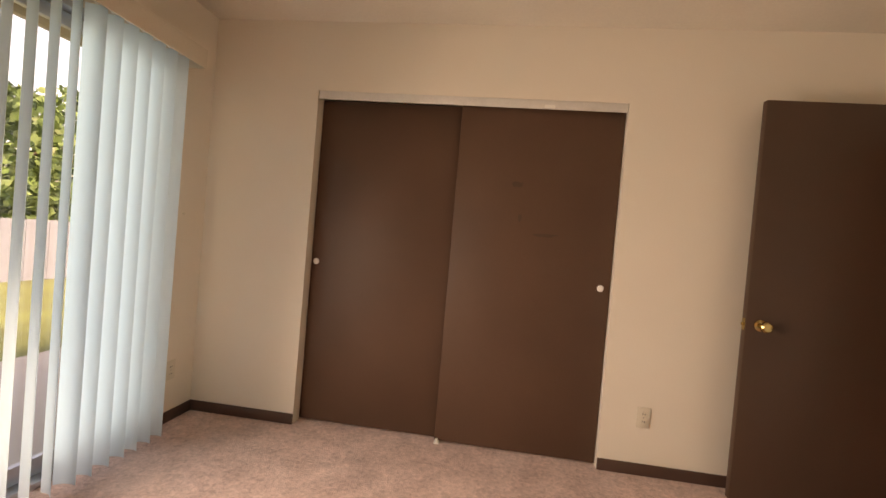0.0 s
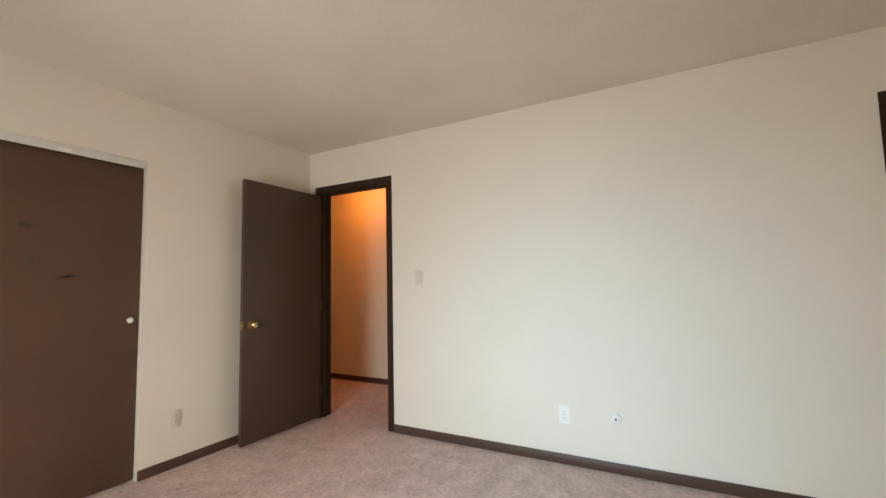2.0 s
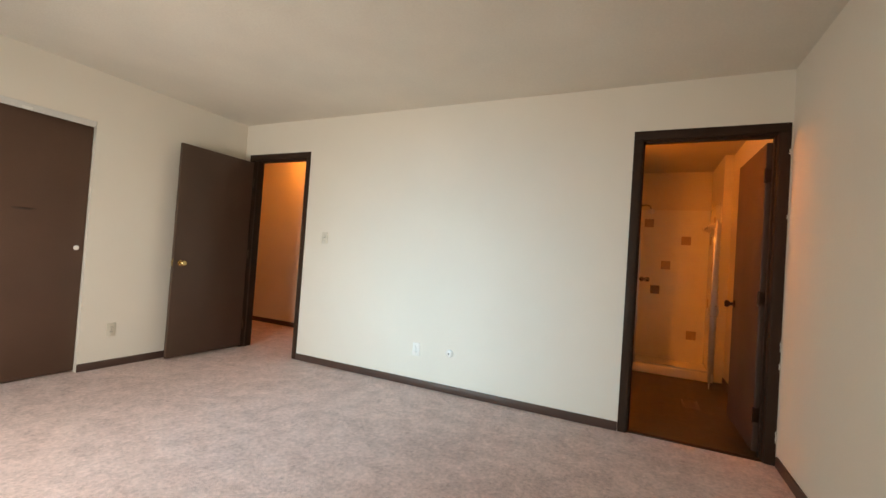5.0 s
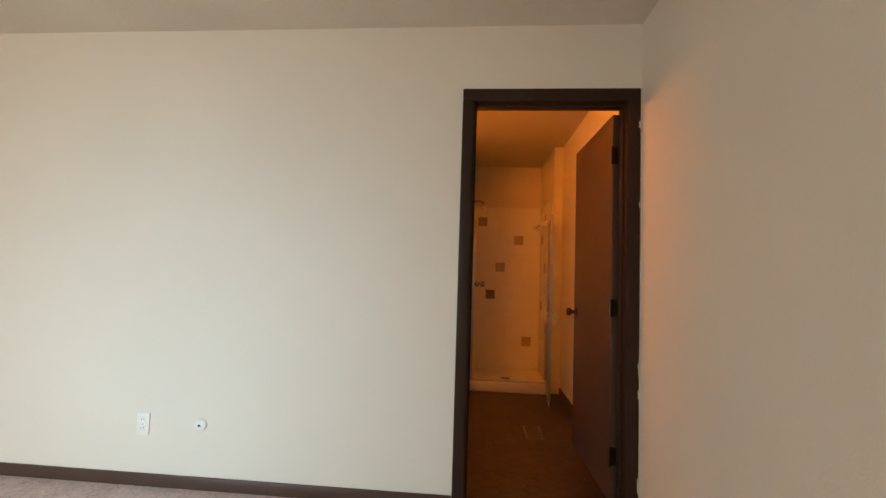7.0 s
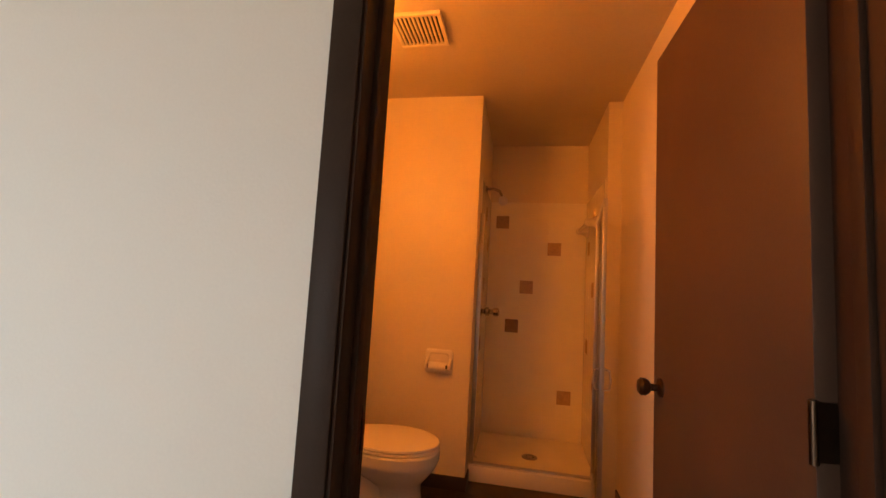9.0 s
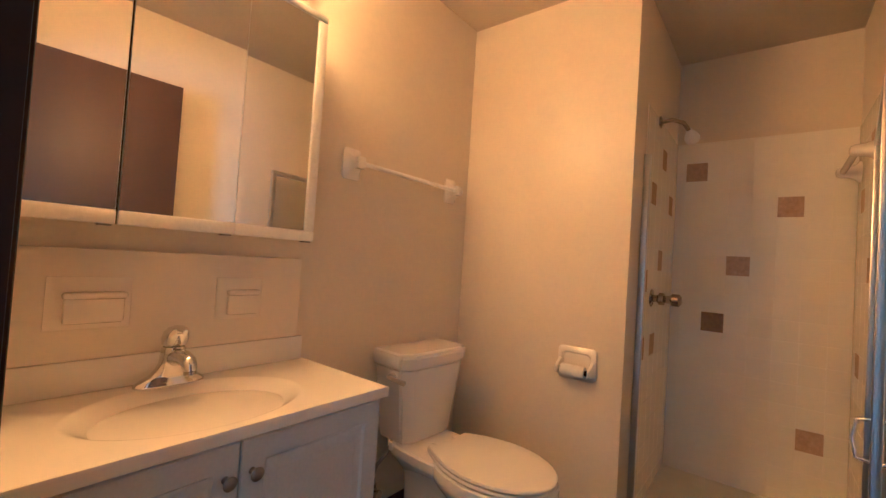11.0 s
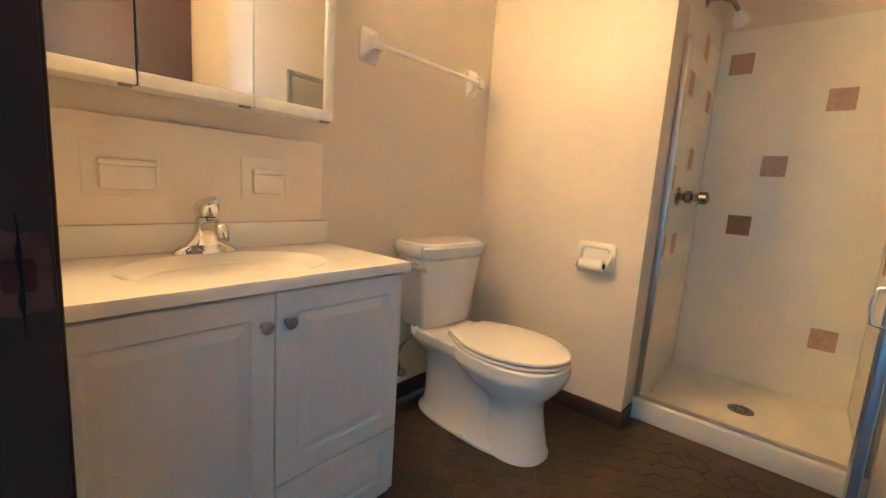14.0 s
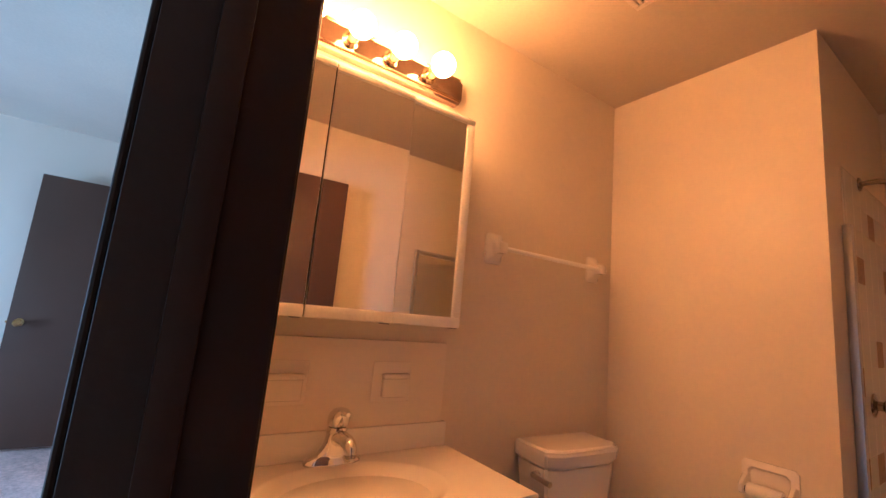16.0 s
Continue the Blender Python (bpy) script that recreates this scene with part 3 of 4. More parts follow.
# ---- hall lamp ----
hl = thing("hall_ceiling_lamp", (2.84, 2.58, H - 0.14), "warm glowing globe lamp on the hall ceiling", "ceiling lamp")
part("globe", lathe(bmesh.new(), (2.84, 2.58, H - 0.02), (0, 0, -1), [(0, 0.06), (0.02, 0.10), (0.06, 0.12), (0.10, 0.09), (0.12, 0.02)], 24), HALLGLOW, hl)
part("canopy", lathe(bmesh.new(), (2.84, 2.58, H), (0, 0, -1), [(0, 0.07), (0.02, 0.065)], 24), BRASS, hl)

# ---- bathroom floor base ----
S("floor_bath", [(XE + 0.03, BS - 0.1, -0.12, SX + 0.1, BN + 0.1, FB - 0.0035), (XE + 0.03, BN + 0.1, -0.12, HX, 0.3, 0.0)], HEXBASE, "dark brown hexagon patterned vinyl floor", "floor")

# ---- vanity ----
VX0, VX1, VF = 2.135, 2.979, -1.285
VT = 0.772
va = thing("vanity_cabinet", ((VX0 + VX1) / 2, -1.06, FB), "white thermofoil vanity cabinet with raised panels", "cabinet")
part("body", boxes((VX0, VF + 0.02, FB, VX1 - 0.012, BN - 0.002, VT - 0.03)), CABINET, va, smooth=False)


def raised_front(name, x0, x1, z0, z1, parent, label=""):
    """A cabinet front: a slab with a sunk channel and a raised middle panel."""
    bm = bmesh.new()
    y = VF + 0.019

    def ring(m, yy):
        return [bm.verts.new(p) for p in ((x0 + m, yy, z0 + m), (x1 - m, yy, z0 + m), (x1 - m, yy, z1 - m), (x0 + m, yy, z1 - m))]
    m = min(0.055, (z1 - z0) * 0.24)
    rings = [ring(0, y), ring(0, VF + 0.003), ring(0.003, VF), ring(m, VF), ring(m + 0.006, VF + 0.006), ring(m + 0.012, VF + 0.006), ring(m + 0.034, VF + 0.0005), ring(m + 0.036, VF + 0.0005)]
    skin(bm, rings)
    return part(name, bm, CABINET, parent, label, smooth=False)


def cab_knob(parent, x, z):
    part("knob", lathe(bmesh.new(), (x, VF, z), (0, -1, 0), [(0, 0.008), (0.006, 0.006), (0.014, 0.006), (0.018, 0.013), (0.024, 0.0155), (0.028, 0.012), (0.030, 0.004)], 20), NICKEL, parent, "dark nickel knob")


split = 2.556
dl = raised_front("door", VX0 + 0.004, split - 0.0015, 0.012, VT - 0.036, va)
cab_knob(dl, split - 0.031, 0.663)
dr = raised_front("door", split + 0.0015, VX1 - 0.014, 0.232, VT - 0.036, va)
cab_knob(dr, split + 0.028, 0.663)
dw = raised_front("drawer", split + 0.0015, VX1 - 0.014, 0.012, 0.226, va)
cab_knob(dw, split + 0.055, 0.105)

# countertop with an oval basin
TX0, TX1, TF = 2.125, 2.985, -1.296
top = thing("sink_counter", ((TX0 + TX1) / 2, -1.07, VT - 0.03), "white cultured marble vanity top with oval basin", "countertop")
bm = bmesh.new()
bx, by, hx, hy, SEG = 2.545, -1.085, 0.235, 0.165, 48
outer = []
for i in range(SEG):
    a = 2 * math.pi * i / SEG
    c, s = math.cos(a), math.sin(a)
    ts = []
    if c > 1e-9: ts.append((TX1 - bx) / c)
    if c < -1e-9: ts.append((TX0 - bx) / c)
    if s > 1e-9: ts.append((BN - by) / s)
    if s < -1e-9: ts.append((TF - by) / s)
    t = min(ts)
    outer.append((bx + c * t, by + s * t))
for cx, cy in ((TX0, TF), (TX1, TF), (TX1, BN), (TX0, BN)):
    k = min(range(SEG), key=lambda q: (outer[q][0] - cx) ** 2 + (outer[q][1] - cy) ** 2)
    outer[k] = (cx, cy)
o_low = [bm.verts.new((x, y, VT - 0.028)) for x, y in outer]
o_mid = [bm.verts.new((x, y, VT - 0.004)) for x, y in outer]
o_top = [bm.verts.new((bx + (x - bx) * 0.993, by + (y - by) * 0.993, VT)) for x, y in outer]
rings = [o_low, o_mid, o_top]
rings.append([bm.verts.new((bx + hx * 1.12 * math.cos(2 * math.pi * i / SEG), by + hy * 1.12 * math.sin(2 * math.pi * i / SEG), VT)) for i in range(SEG)])
for k in range(15):
    f, dz = 1.10 - 1.01 * (k / 14) ** 1.4, -0.062 * (1 - math.cos(math.pi * k / 14))
    rings.append([bm.verts.new((bx + hx * f * math.cos(2 * math.pi * i / SEG), by + hy * f * math.sin(2 * math.pi * i / SEG), VT + dz)) for i in range(SEG)])
skin(bm, rings)
part("slab", bm, MARBLE, top)
part("backsplash", boxes((TX0, BN - 0.022, VT + 0.0005, TX1 - 0.012, BN - 0.001, VT + 0.082), bevel=0.004), MARBLE, top)
part("drain", lathe(bmesh.new(), (bx, by, VT - 0.1245), (0, 0, 1), [(0, 0.022), (0.003, 0.021), (0.004, 0.012)], 20), CHROME, top)

# faucet
FX, FY = 2.545, -0.895
fc = thing("faucet", (FX, FY, VT), "chrome single-lever centreset faucet", "faucet")


def swept(rows):
    """Stacked ovals: height, half width, half depth, shift to the front."""
    bm = bmesh.new()
    skin(bm, [oval(bm, FX, FY - dy, VT + z, hx_, hy_, 2.2, 36) for z, hx_, hy_, dy in rows])
    return bm


part("base", swept([(0.0005, 0.086, 0.030, 0), (0.006, 0.086, 0.030, 0), (0.013, 0.081, 0.027, 0), (0.020, 0.070, 0.025, 0), (0.026, 0.056, 0.025, 0)]), CHROME, fc)
part("body", swept([(0.018, 0.066, 0.024, 0), (0.030, 0.050, 0.025, 0), (0.045, 0.038, 0.026, 0.001), (0.062, 0.031, 0.027, 0.003), (0.082, 0.029, 0.028, 0.006), (0.098, 0.029, 0.029, 0.008), (0.104, 0.026, 0.026, 0.008)]), CHROME, fc)
part("spout", one(tube, [(FX, FY - 0.012, VT + 0.072), (FX, FY - 0.05, VT + 0.082), (FX, FY - 0.085, VT + 0.084), (FX, FY - 0.108, VT + 0.080), (FX, FY - 0.120, VT + 0.070), (FX, FY - 0.124, VT + 0.058)], [0.022, 0.021, 0.020, 0.019, 0.017, 0.014], 20), CHROME, fc)
part("aerator", lathe(bmesh.new(), (FX, FY - 0.124, VT + 0.060), (0, -0.1, -1), [(0, 0.0145), (0.008, 0.0145), (0.010, 0.010)], 18), AGED, fc)
part("lever", swept([(0.105, 0.025, 0.026, 0.008), (0.112, 0.030, 0.033, 0.010), (0.128, 0.032, 0.036, 0.013), (0.143, 0.029, 0.035, 0.018), (0.155, 0.021, 0.029, 0.025), (0.161, 0.011, 0.018, 0.032), (0.162, 0.003, 0.006, 0.034)]), CHROME, fc)
part("lever_tip", one(tube, [(FX, FY - 0.030, VT + 0.150), (FX, FY - 0.056, VT + 0.155), (FX, FY - 0.078, VT + 0.152)], [0.014, 0.011, 0.006], 14), CHROME, fc)

# tiled splash behind the vanity, with two ceramic holders
def soap_dish(x0, x1, z0, z1, label):
    e = thing("ceramic_holder", ((x0 + x1) / 2, BN, z0), label, "soap holder", "ceramic holders above the sink")
    part("plate", boxes((x0 - 0.022, BN - 0.0200, z0 - 0.014, x1 + 0.006, BN - 0.0182, z1 + 0.024), bevel=0.002), HOLDER, e)
    part("tray", boxes((x0 + 0.010, BN - 0.036, z0, x1 - 0.010, BN - 0.0198, z0 + 0.064), bevel=0.0065), HOLDER, e)
    part("lip", boxes((x0 + 0.006, BN - 0.046, z0 + 0.060, x1 - 0.006, BN - 0.0198, z0 + 0.078), bevel=0.008), HOLDER, e)


soap_dish(2.305, 2.445, 0.945, 1.035, "moulded cream ceramic soap dish on tile")
soap_dish(2.685, 2.80, 0.945, 1.035, "moulded cream ceramic toothbrush holder on tile")

# ---- mirror cabinet and light bar ----
MX0, MX1, MZ0, MZ1, MY = 2.145, 2.902, 1.189, 1.938, -0.985
mc = thing("mirror_cabinet", ((MX0 + MX1) / 2, BN - 0.06, MZ0), "white three-panel mirrored medicine cabinet", "mirror cabinet")
part("box", boxes((MX0 + 0.008, MY + 0.02, MZ0 + 0.008, MX1 - 0.008, BN - 0.002, MZ1 - 0.006)), WPLASTIC, mc, smooth=False)
cuts = [MX0, 2.374, 2.642, MX1]
# added dark strip that draws the shade in the gap between two doors
part("gap_shade", boxes((2.3718, MY + 0.0035, MZ0 + 0.002, 2.3762, MY + 0.0195, MZ1 - 0.002)), DARK, mc, "dark strip standing in for shade between mirror doors", smooth=False)
for i in range(3):
    a, b = cuts[i] + (0.0026 if i == 1 else 0.0012), cuts[i + 1] - (0.0026 if i == 0 else 0.0012)
    d = part("mirror_door", boxes((a, MY + 0.006, MZ0 + 0.004, b, MY + 0.019, MZ1 - 0.004)), WPLASTIC, mc, smooth=False)
    l_in, r_in = (0.034 if i == 0 else 0.0015), (0.034 if i == 2 else 0.0015)
    part("mirror_pane", boxes((a + l_in, MY + 0.003, MZ0 + 0.034, b - r_in, MY + 0.0058, MZ1 - 0.022)), MIRROR, d, smooth=False)
    part("bottom_rail", boxes((a, MY - 0.004, MZ0, b, MY + 0.0055, MZ0 + 0.033), bevel=0.004), WPLASTIC, d)
    part("top_rail", boxes((a, MY - 0.004, MZ1 - 0.022, b, MY + 0.0055, MZ1), bevel=0.004), WPLASTIC, d)
    for has, xa, xb in ((i == 0, a, a + 0.034), (i == 2, b - 0.034, b)):
        if has:
            part("stile", boxes((xa, MY - 0.0035, MZ0 + 0.033, xb, MY + 0.0055, MZ1 - 0.022), bevel=0.004), WPLASTIC, d)
    if i < 2:
        d.rotation_euler = (0, 0, radians(-2.0))
        d.location.y -= 0.004
    part("hinge", boxes((b - 0.03, MY + 0.006, MZ0 - 0.004, b - 0.005, MY + 0.03, MZ0 + 0.0035), bevel=0.001), NICKEL, d)
    part("hinge", boxes((b - 0.03, MY + 0.006, MZ1 - 0.0035, b - 0.005, MY + 0.03, MZ1 + 0.006), bevel=0.001), BRONZE, d)

LZ = 2.095
lb = thing("vanity_light", (2.53, BN, LZ - 0.06), "brass and chrome bar light with globe bulbs", "light fixture")


def bar_profile(x0, x1, rows, mat, name):
    bm = bmesh.new()
    rr = []
    for x, f in ((x0, 0.55), (x0 + 0.006, 0.9), (x0 + 0.02, 1.0), (x1 - 0.02, 1.0), (x1 - 0.006, 0.9), (x1, 0.55)):
        rr.append([bm.verts.new((x, BN - 0.001 - d * f, LZ + dz * f)) for d, dz in rows])
    skin(bm, rr)
    return part(name, bm, mat, lb)


bar_profile(2.15, 2.905, [(0, -0.052), (0.03, -0.052), (0.046, -0.036), (0.046, 0.036), (0.03, 0.052), (0, 0.052)], SMOKE, "back_plate")
for dz in (-0.046, -0.040, -0.034, 0.034, 0.040, 0.046):
    part("brass_ridge", one(tube, [(2.17, BN - 0.048 + abs(dz) * 0.12, LZ + dz), (2.885, BN - 0.048 + abs(dz) * 0.12, LZ + dz)], 0.0032, 8), BRASS, lb)
for x in (2.282, 2.432, 2.583, 2.740):
    s = part("socket", lathe(bmesh.new(), (x, BN - 0.046, LZ), (0, -1, 0), [(0, 0.030), (0.004, 0.030), (0.010, 0.021), (0.050, 0.019), (0.054, 0.016)], 20), BRASS, lb)
    part("bulb", lathe(bmesh.new(), (x, BN - 0.096, LZ), (0, -1, 0), [(0, 0.013)] + [(0.048 - 0.043 * math.cos(math.pi * k / 10), max(0.043 * math.sin(math.pi * k / 10), 0.002)) for k in range(1, 11)], 24), BULB, lb, "glowing round frosted bulb")

# ---- towel bar on the vanity wall ----
tb = thing("towel_bar", (3.45, BN, 1.45), "cream ceramic towel bar posts with white rod", "towel bar")
for x in (3.15, 3.80):
    bm = bmesh.new()
    rr = []
    for d, w, h in ((0.0, 0.044, 0.062), (0.008, 0.044, 0.062), (0.02, 0.030, 0.042), (0.045, 0.020, 0.022), (0.068, 0.021, 0.023), (0.074, 0.015, 0.016)):
        rr.append([bm.verts.new((x + sx * w, BN - 0.0005 - d, 1.515 + sz * h)) for sx, sz in ((-1, -0.8), (-0.8, -1), (0.8, -1), (1, -0.8), (1, 0.8), (0.8, 1), (-0.8, 1), (-1, 0.8))])
    skin(bm, rr)
    part("post", bm, CERAMIC, tb)
part("rod", one(tube, [(3.13, BN - 0.055, 1.515), (3.835, BN - 0.055, 1.515)], 0.0095, 14), WPLASTIC, tb)

# ---- toilet (local: x across, -y to the front, wall at y 0) ----
TM = pose(3.535, BN, FB, 0, 0, -3.5)
to = thing("toilet", (3.52, -1.2, FB), "white porcelain two-piece toilet with closed lid", "toilet")


def tpart(name, bm, mat, parent=None, label="", smooth=True):
    bmesh.ops.transform(bm, matrix=TM, verts=bm.verts)
    return part(name, bm, mat, parent or to, label, smooth)


def loft(rows, n=2.3, seg=44):
    bm = bmesh.new()
    skin(bm, [oval(bm, 0, cy, z, hx_, hy_, n, seg) for z, cy, hx_, hy_ in rows])
    return bm


tpart("bowl", loft([(0.0005, -0.592, 0.120, 0.138), (0.010, -0.592, 0.120, 0.138), (0.024, -0.590, 0.114, 0.131), (0.09, -0.586, 0.107, 0.121), (0.17, -0.580, 0.100, 0.113), (0.212, -0.574, 0.102, 0.118), (0.236, -0.564, 0.118, 0.142),
                    (0.262, -0.552, 0.142, 0.178), (0.290, -0.542, 0.161, 0.210), (0.314, -0.535, 0.174, 0.232), (0.328, -0.531, 0.181, 0.243), (0.340, -0.53, 0.185, 0.248), (0.352, -0.53, 0.186, 0.249), (0.384, -0.53, 0.186, 0.249), (0.391, -0.53, 0.180, 0.243)]), PORCELAIN)
tpart("base", loft([(0.0005, -0.375, 0.138, 0.290), (0.012, -0.375, 0.138, 0.290), (0.024, -0.372, 0.126, 0.276), (0.045, -0.366, 0.112, 0.262), (0.10, -0.355, 0.103, 0.250), (0.17, -0.347, 0.100, 0.246), (0.23, -0.343, 0.104, 0.246), (0.28, -0.34, 0.116, 0.249), (0.33, -0.34, 0.137, 0.252), (0.362, -0.34, 0.130, 0.246)], 3.0), PORCELAIN)
tpart("deck", loft([(0.26, -0.27, 0.09, 0.17), (0.305, -0.26, 0.122, 0.21), (0.338, -0.255, 0.146, 0.228), (0.352, -0.255, 0.152, 0.233), (0.381, -0.255, 0.153, 0.234), (0.388, -0.255, 0.147, 0.228)], 3.2), PORCELAIN)
for sx in (-1, 1):
    tpart("bolt_cap", lathe(bmesh.new(), (sx * 0.127, -0.42, 0.012), (0, 0, 1), [(0, 0.016), (0.012, 0.014), (0.018, 0.006)], 14), PORCELAIN)


def seat_loft(z0, z1, s):
    """An elongated lid: a half oval in front, sides that draw in, a straight back edge."""
    outline = [(0.185 * math.cos(a), 0.248 * math.sin(a)) for a in [-math.pi + math.pi * k / 28 for k in range(29)]]
    sides = [(0.185 * (1 - 0.40 * v ** 1.9), 0.232 * v) for v in [k / 8 for k in range(1, 9)]]
    outline += sides + [(x, 0.232 - 0.006 * (1 - (x / 0.111) ** 2)) for x in (0.07, 0.025, -0.025, -0.07)] + [(-x, y) for x, y in sides[::-1]]
    bm = bmesh.new()
    skin(bm, [[bm.verts.new((x * s * f, -0.53 + y * s * f, z)) for x, y in outline] for z, f in ((z0, 0.97), (z0 + 0.004, 1.0), (z1 - 0.005, 1.0), (z1 - 0.001, 0.985), (z1, 0.955))])
    return bm


tpart("seat", seat_loft(0.394, 0.408, 1.0), PORCELAIN)
tpart("lid", seat_loft(0.411, 0.427, 1.0), PORCELAIN)
for x in (-0.075, 0.075):
    tpart("seat_hinge", boxes((x - 0.02, -0.315, 0.388, x + 0.02, -0.27, 0.418), bevel=0.006), PORCELAIN)


def tank_ring(bm, z, hw, y0, y1, cut):
    return [bm.verts.new(p + (z,)) for p in ((-hw, y1), (-hw, y0 + cut * 0.5), (-hw + cut, y0), (hw - cut, y0), (hw, y0 + cut * 0.5), (hw, y1))]


TC = 0.012
bm = bmesh.new()
skin(bm, [tank_ring(bm, 0.389, 0.146, -0.180, -0.03, 0.05), tank_ring(bm, 0.405, 0.156, -0.190, -0.025, 0.05), tank_ring(bm, 0.714, 0.198, -0.208, -0.02, 0.055)])
bmesh.ops.translate(bm, verts=bm.verts, vec=(TC, 0, 0))
bmesh.ops.bevel(bm, geom=list(bm.edges), offset=0.008, segments=3, affect='EDGES')
tank = tpart("tank", bm, PORCELAIN)
bm = bmesh.new()
skin(bm, [tank_ring(bm, 0.7145, 0.206, -0.218, -0.012, 0.06), tank_ring(bm, 0.766, 0.212, -0.224, -0.010, 0.062), tank_ring(bm, 0.779, 0.204, -0.214, -0.014, 0.06)])
bmesh.ops.translate(bm, verts=bm.verts, vec=(TC, 0, 0))
bmesh.ops.bevel(bm, geom=list(bm.edges), offset=0.008, segments=3, affect='EDGES')
tpart("tank_lid", bm, PORCELAIN)
tpart("flush_lever", one(tube, [(-0.178, -0.14, 0.680), (-0.205, -0.14, 0.680), (-0.208, -0.17, 0.678), (-0.204, -0.225, 0.674)], [0.016, 0.012, 0.009, 0.011], 12), CHROME, label="chrome flush lever")
SVX, SVZ = 3.34, 0.17
sv = thing("supply_valve", (SVX, BN - 0.05, SVZ - 0.03), "chrome water supply stop with white-nutted hose", "valve")
part("stub", one(tube, [(SVX, BN - 0.0005, SVZ), (SVX, BN - 0.075, SVZ)], 0.010), AGED, sv)
part("flange", lathe(bmesh.new(), (SVX, BN - 0.0005, SVZ), (0, -1, 0), [(0, 0.030), (0.004, 0.028), (0.008, 0.013)], 20), AGED, sv)
part("valve_body", lathe(bmesh.new(), (SVX, BN - 0.06, SVZ - 0.02), (0, 0, 1), [(0, 0.010), (0.004, 0.014), (0.036, 0.014), (0.040, 0.010), (0.056, 0.010)], 14), AGED, sv)
part("handle", lathe(bmesh.new(), (SVX, BN - 0.075, SVZ), (0, -1, 0), [(0, 0.010), (0.01, 0.020), (0.020, 0.020), (0.022, 0.008)], 10), AGED, sv)
part("hose", one(tube, [(SVX, BN - 0.06, SVZ + 0.03), (SVX - 0.012, BN - 0.062, SVZ + 0.07), (SVX - 0.006, BN - 0.075, SVZ + 0.12), (SVX + 0.03, BN - 0.09, SVZ + 0.16), (SVX + 0.05, BN - 0.10, 0.386)], 0.0075), NICKEL, sv)
part("nut", lathe(bmesh.new(), (SVX + 0.05, BN - 0.10, 0.345), (0, 0, 1), [(0, 0.012), (0.004, 0.017), (0.034, 0.017), (0.036, 0.012)], 8), WPLASTIC, sv, "white plastic nut")

# ---- paper holder ----
ph = thing("paper_holder", (PX, -1.505, 0.66), "cream ceramic toilet paper holder", "paper holder")
bm = bmesh.new()


def ph_ring(hw, h0, h1, x, r=0.012):
    return [bm.verts.new((x, -1.505 + sy * hw, z)) for sy, z in ((-1, h0 + r), (-1 + r / hw, h0), (1 - r / hw, h0), (1, h0 + r), (1, h1 - r), (1 - r / hw, h1), (-1 + r / hw, h1), (-1, h1 - r))]


skin(bm, [ph_ring(0.086, 0.662, 0.806, PX - 0.0005), ph_ring(0.086, 0.662, 0.806, PX - 0.010), ph_ring(0.078, 0.670, 0.798, PX - 0.018), ph_ring(0.064, 0.684, 0.784, PX - 0.018), ph_ring(0.058, 0.691, 0.777, PX - 0.006)])
part("plate", bm, CERAMIC, ph)
for sy in (-1, 1):
    bm = bmesh.new()
    rr = []
    for d, w, h in ((0.012, 0.012, 0.036), (0.035, 0.010, 0.026), (0.058, 0.009, 0.018), (0.066, 0.006, 0.012)):
        rr.append([bm.verts.new((PX - d, -1.505 + sy * 0.072 + w * a, 0.724 - d * 0.25 + h * b)) for a, b in ((-1, -0.7), (-0.6, -1), (0.6, -1), (1, -0.7), (1, 0.7), (0.6, 1), (-0.6, 1), (-1, 0.7))])
    skin(bm, rr)
    part("arm", bm, CERAMIC, ph)
roll = thing("toilet_paper_roll", (PX - 0.05, -1.505, 0.675), "nearly empty white toilet paper roll", "paper roll")
part("paper", lathe(bmesh.new(), (PX - 0.05, -1.557, 0.708), (0, 1, 0), [(0, 0.018), (0, 0.026), (0.104, 0.026), (0.104, 0.018)], 28), PAPER, roll)
part("spindle", one(tube, [(PX - 0.05, -1.565, 0.708), (PX - 0.05, -1.445, 0.708)], 0.012), DARK, roll)

# ---- shower ----
CY0, CY1 = SY, PY
sp = thing("shower_pan", (4.5, -2.1, 0), "cream moulded shower pan with low white curb", "shower pan")
bm = bmesh.new()
NX, NY = 14, 14
grid = []
for i in range(NX + 1):
    row = []
    for j in range(NY + 1):
        x, y = 4.17 + (SX - 4.17) * i / NX, SY + (PY - SY) * j / NY
        r = math.hypot(x - 4.545, y + 2.092)
        row.append(bm.verts.new((x, y, 0.014 + 0.03 * min(r, 0.45))))
    grid.append(row)
for i in range(NX):
    for j in range(NY):
        bm.faces.new((grid[i][j], grid[i + 1][j], grid[i + 1][j + 1], grid[i][j + 1]))
part("tray", bm, PAN, sp)
part("curb", boxes((4.10, SY, FB, 4.185, PY, 0.083), bevel=0.008), PORCELAIN, sp, "white curb")
dr_ = part("drain", lathe(bmesh.new(), (4.545, -2.092, 0.0145), (0, 0, 1), [(0, 0.056), (0.004, 0.055), (0.005, 0.045)], 28), NICKEL, sp, "dull metal strainer")
for a in range(8):
    part("hole", lathe(bmesh.new(), (4.545 + 0.028 * math.cos(a * math.pi / 4), -2.092 + 0.028 * math.sin(a * math.pi / 4), 0.0196), (0, 0, 1), [(0, 0.006), (0.0006, 0.006)], 10), DARK, dr_)
se = thing("shower_enclosure", (4.14, -2.1, 0.083), "satin aluminium shower door frame on the curb", "shower frame")
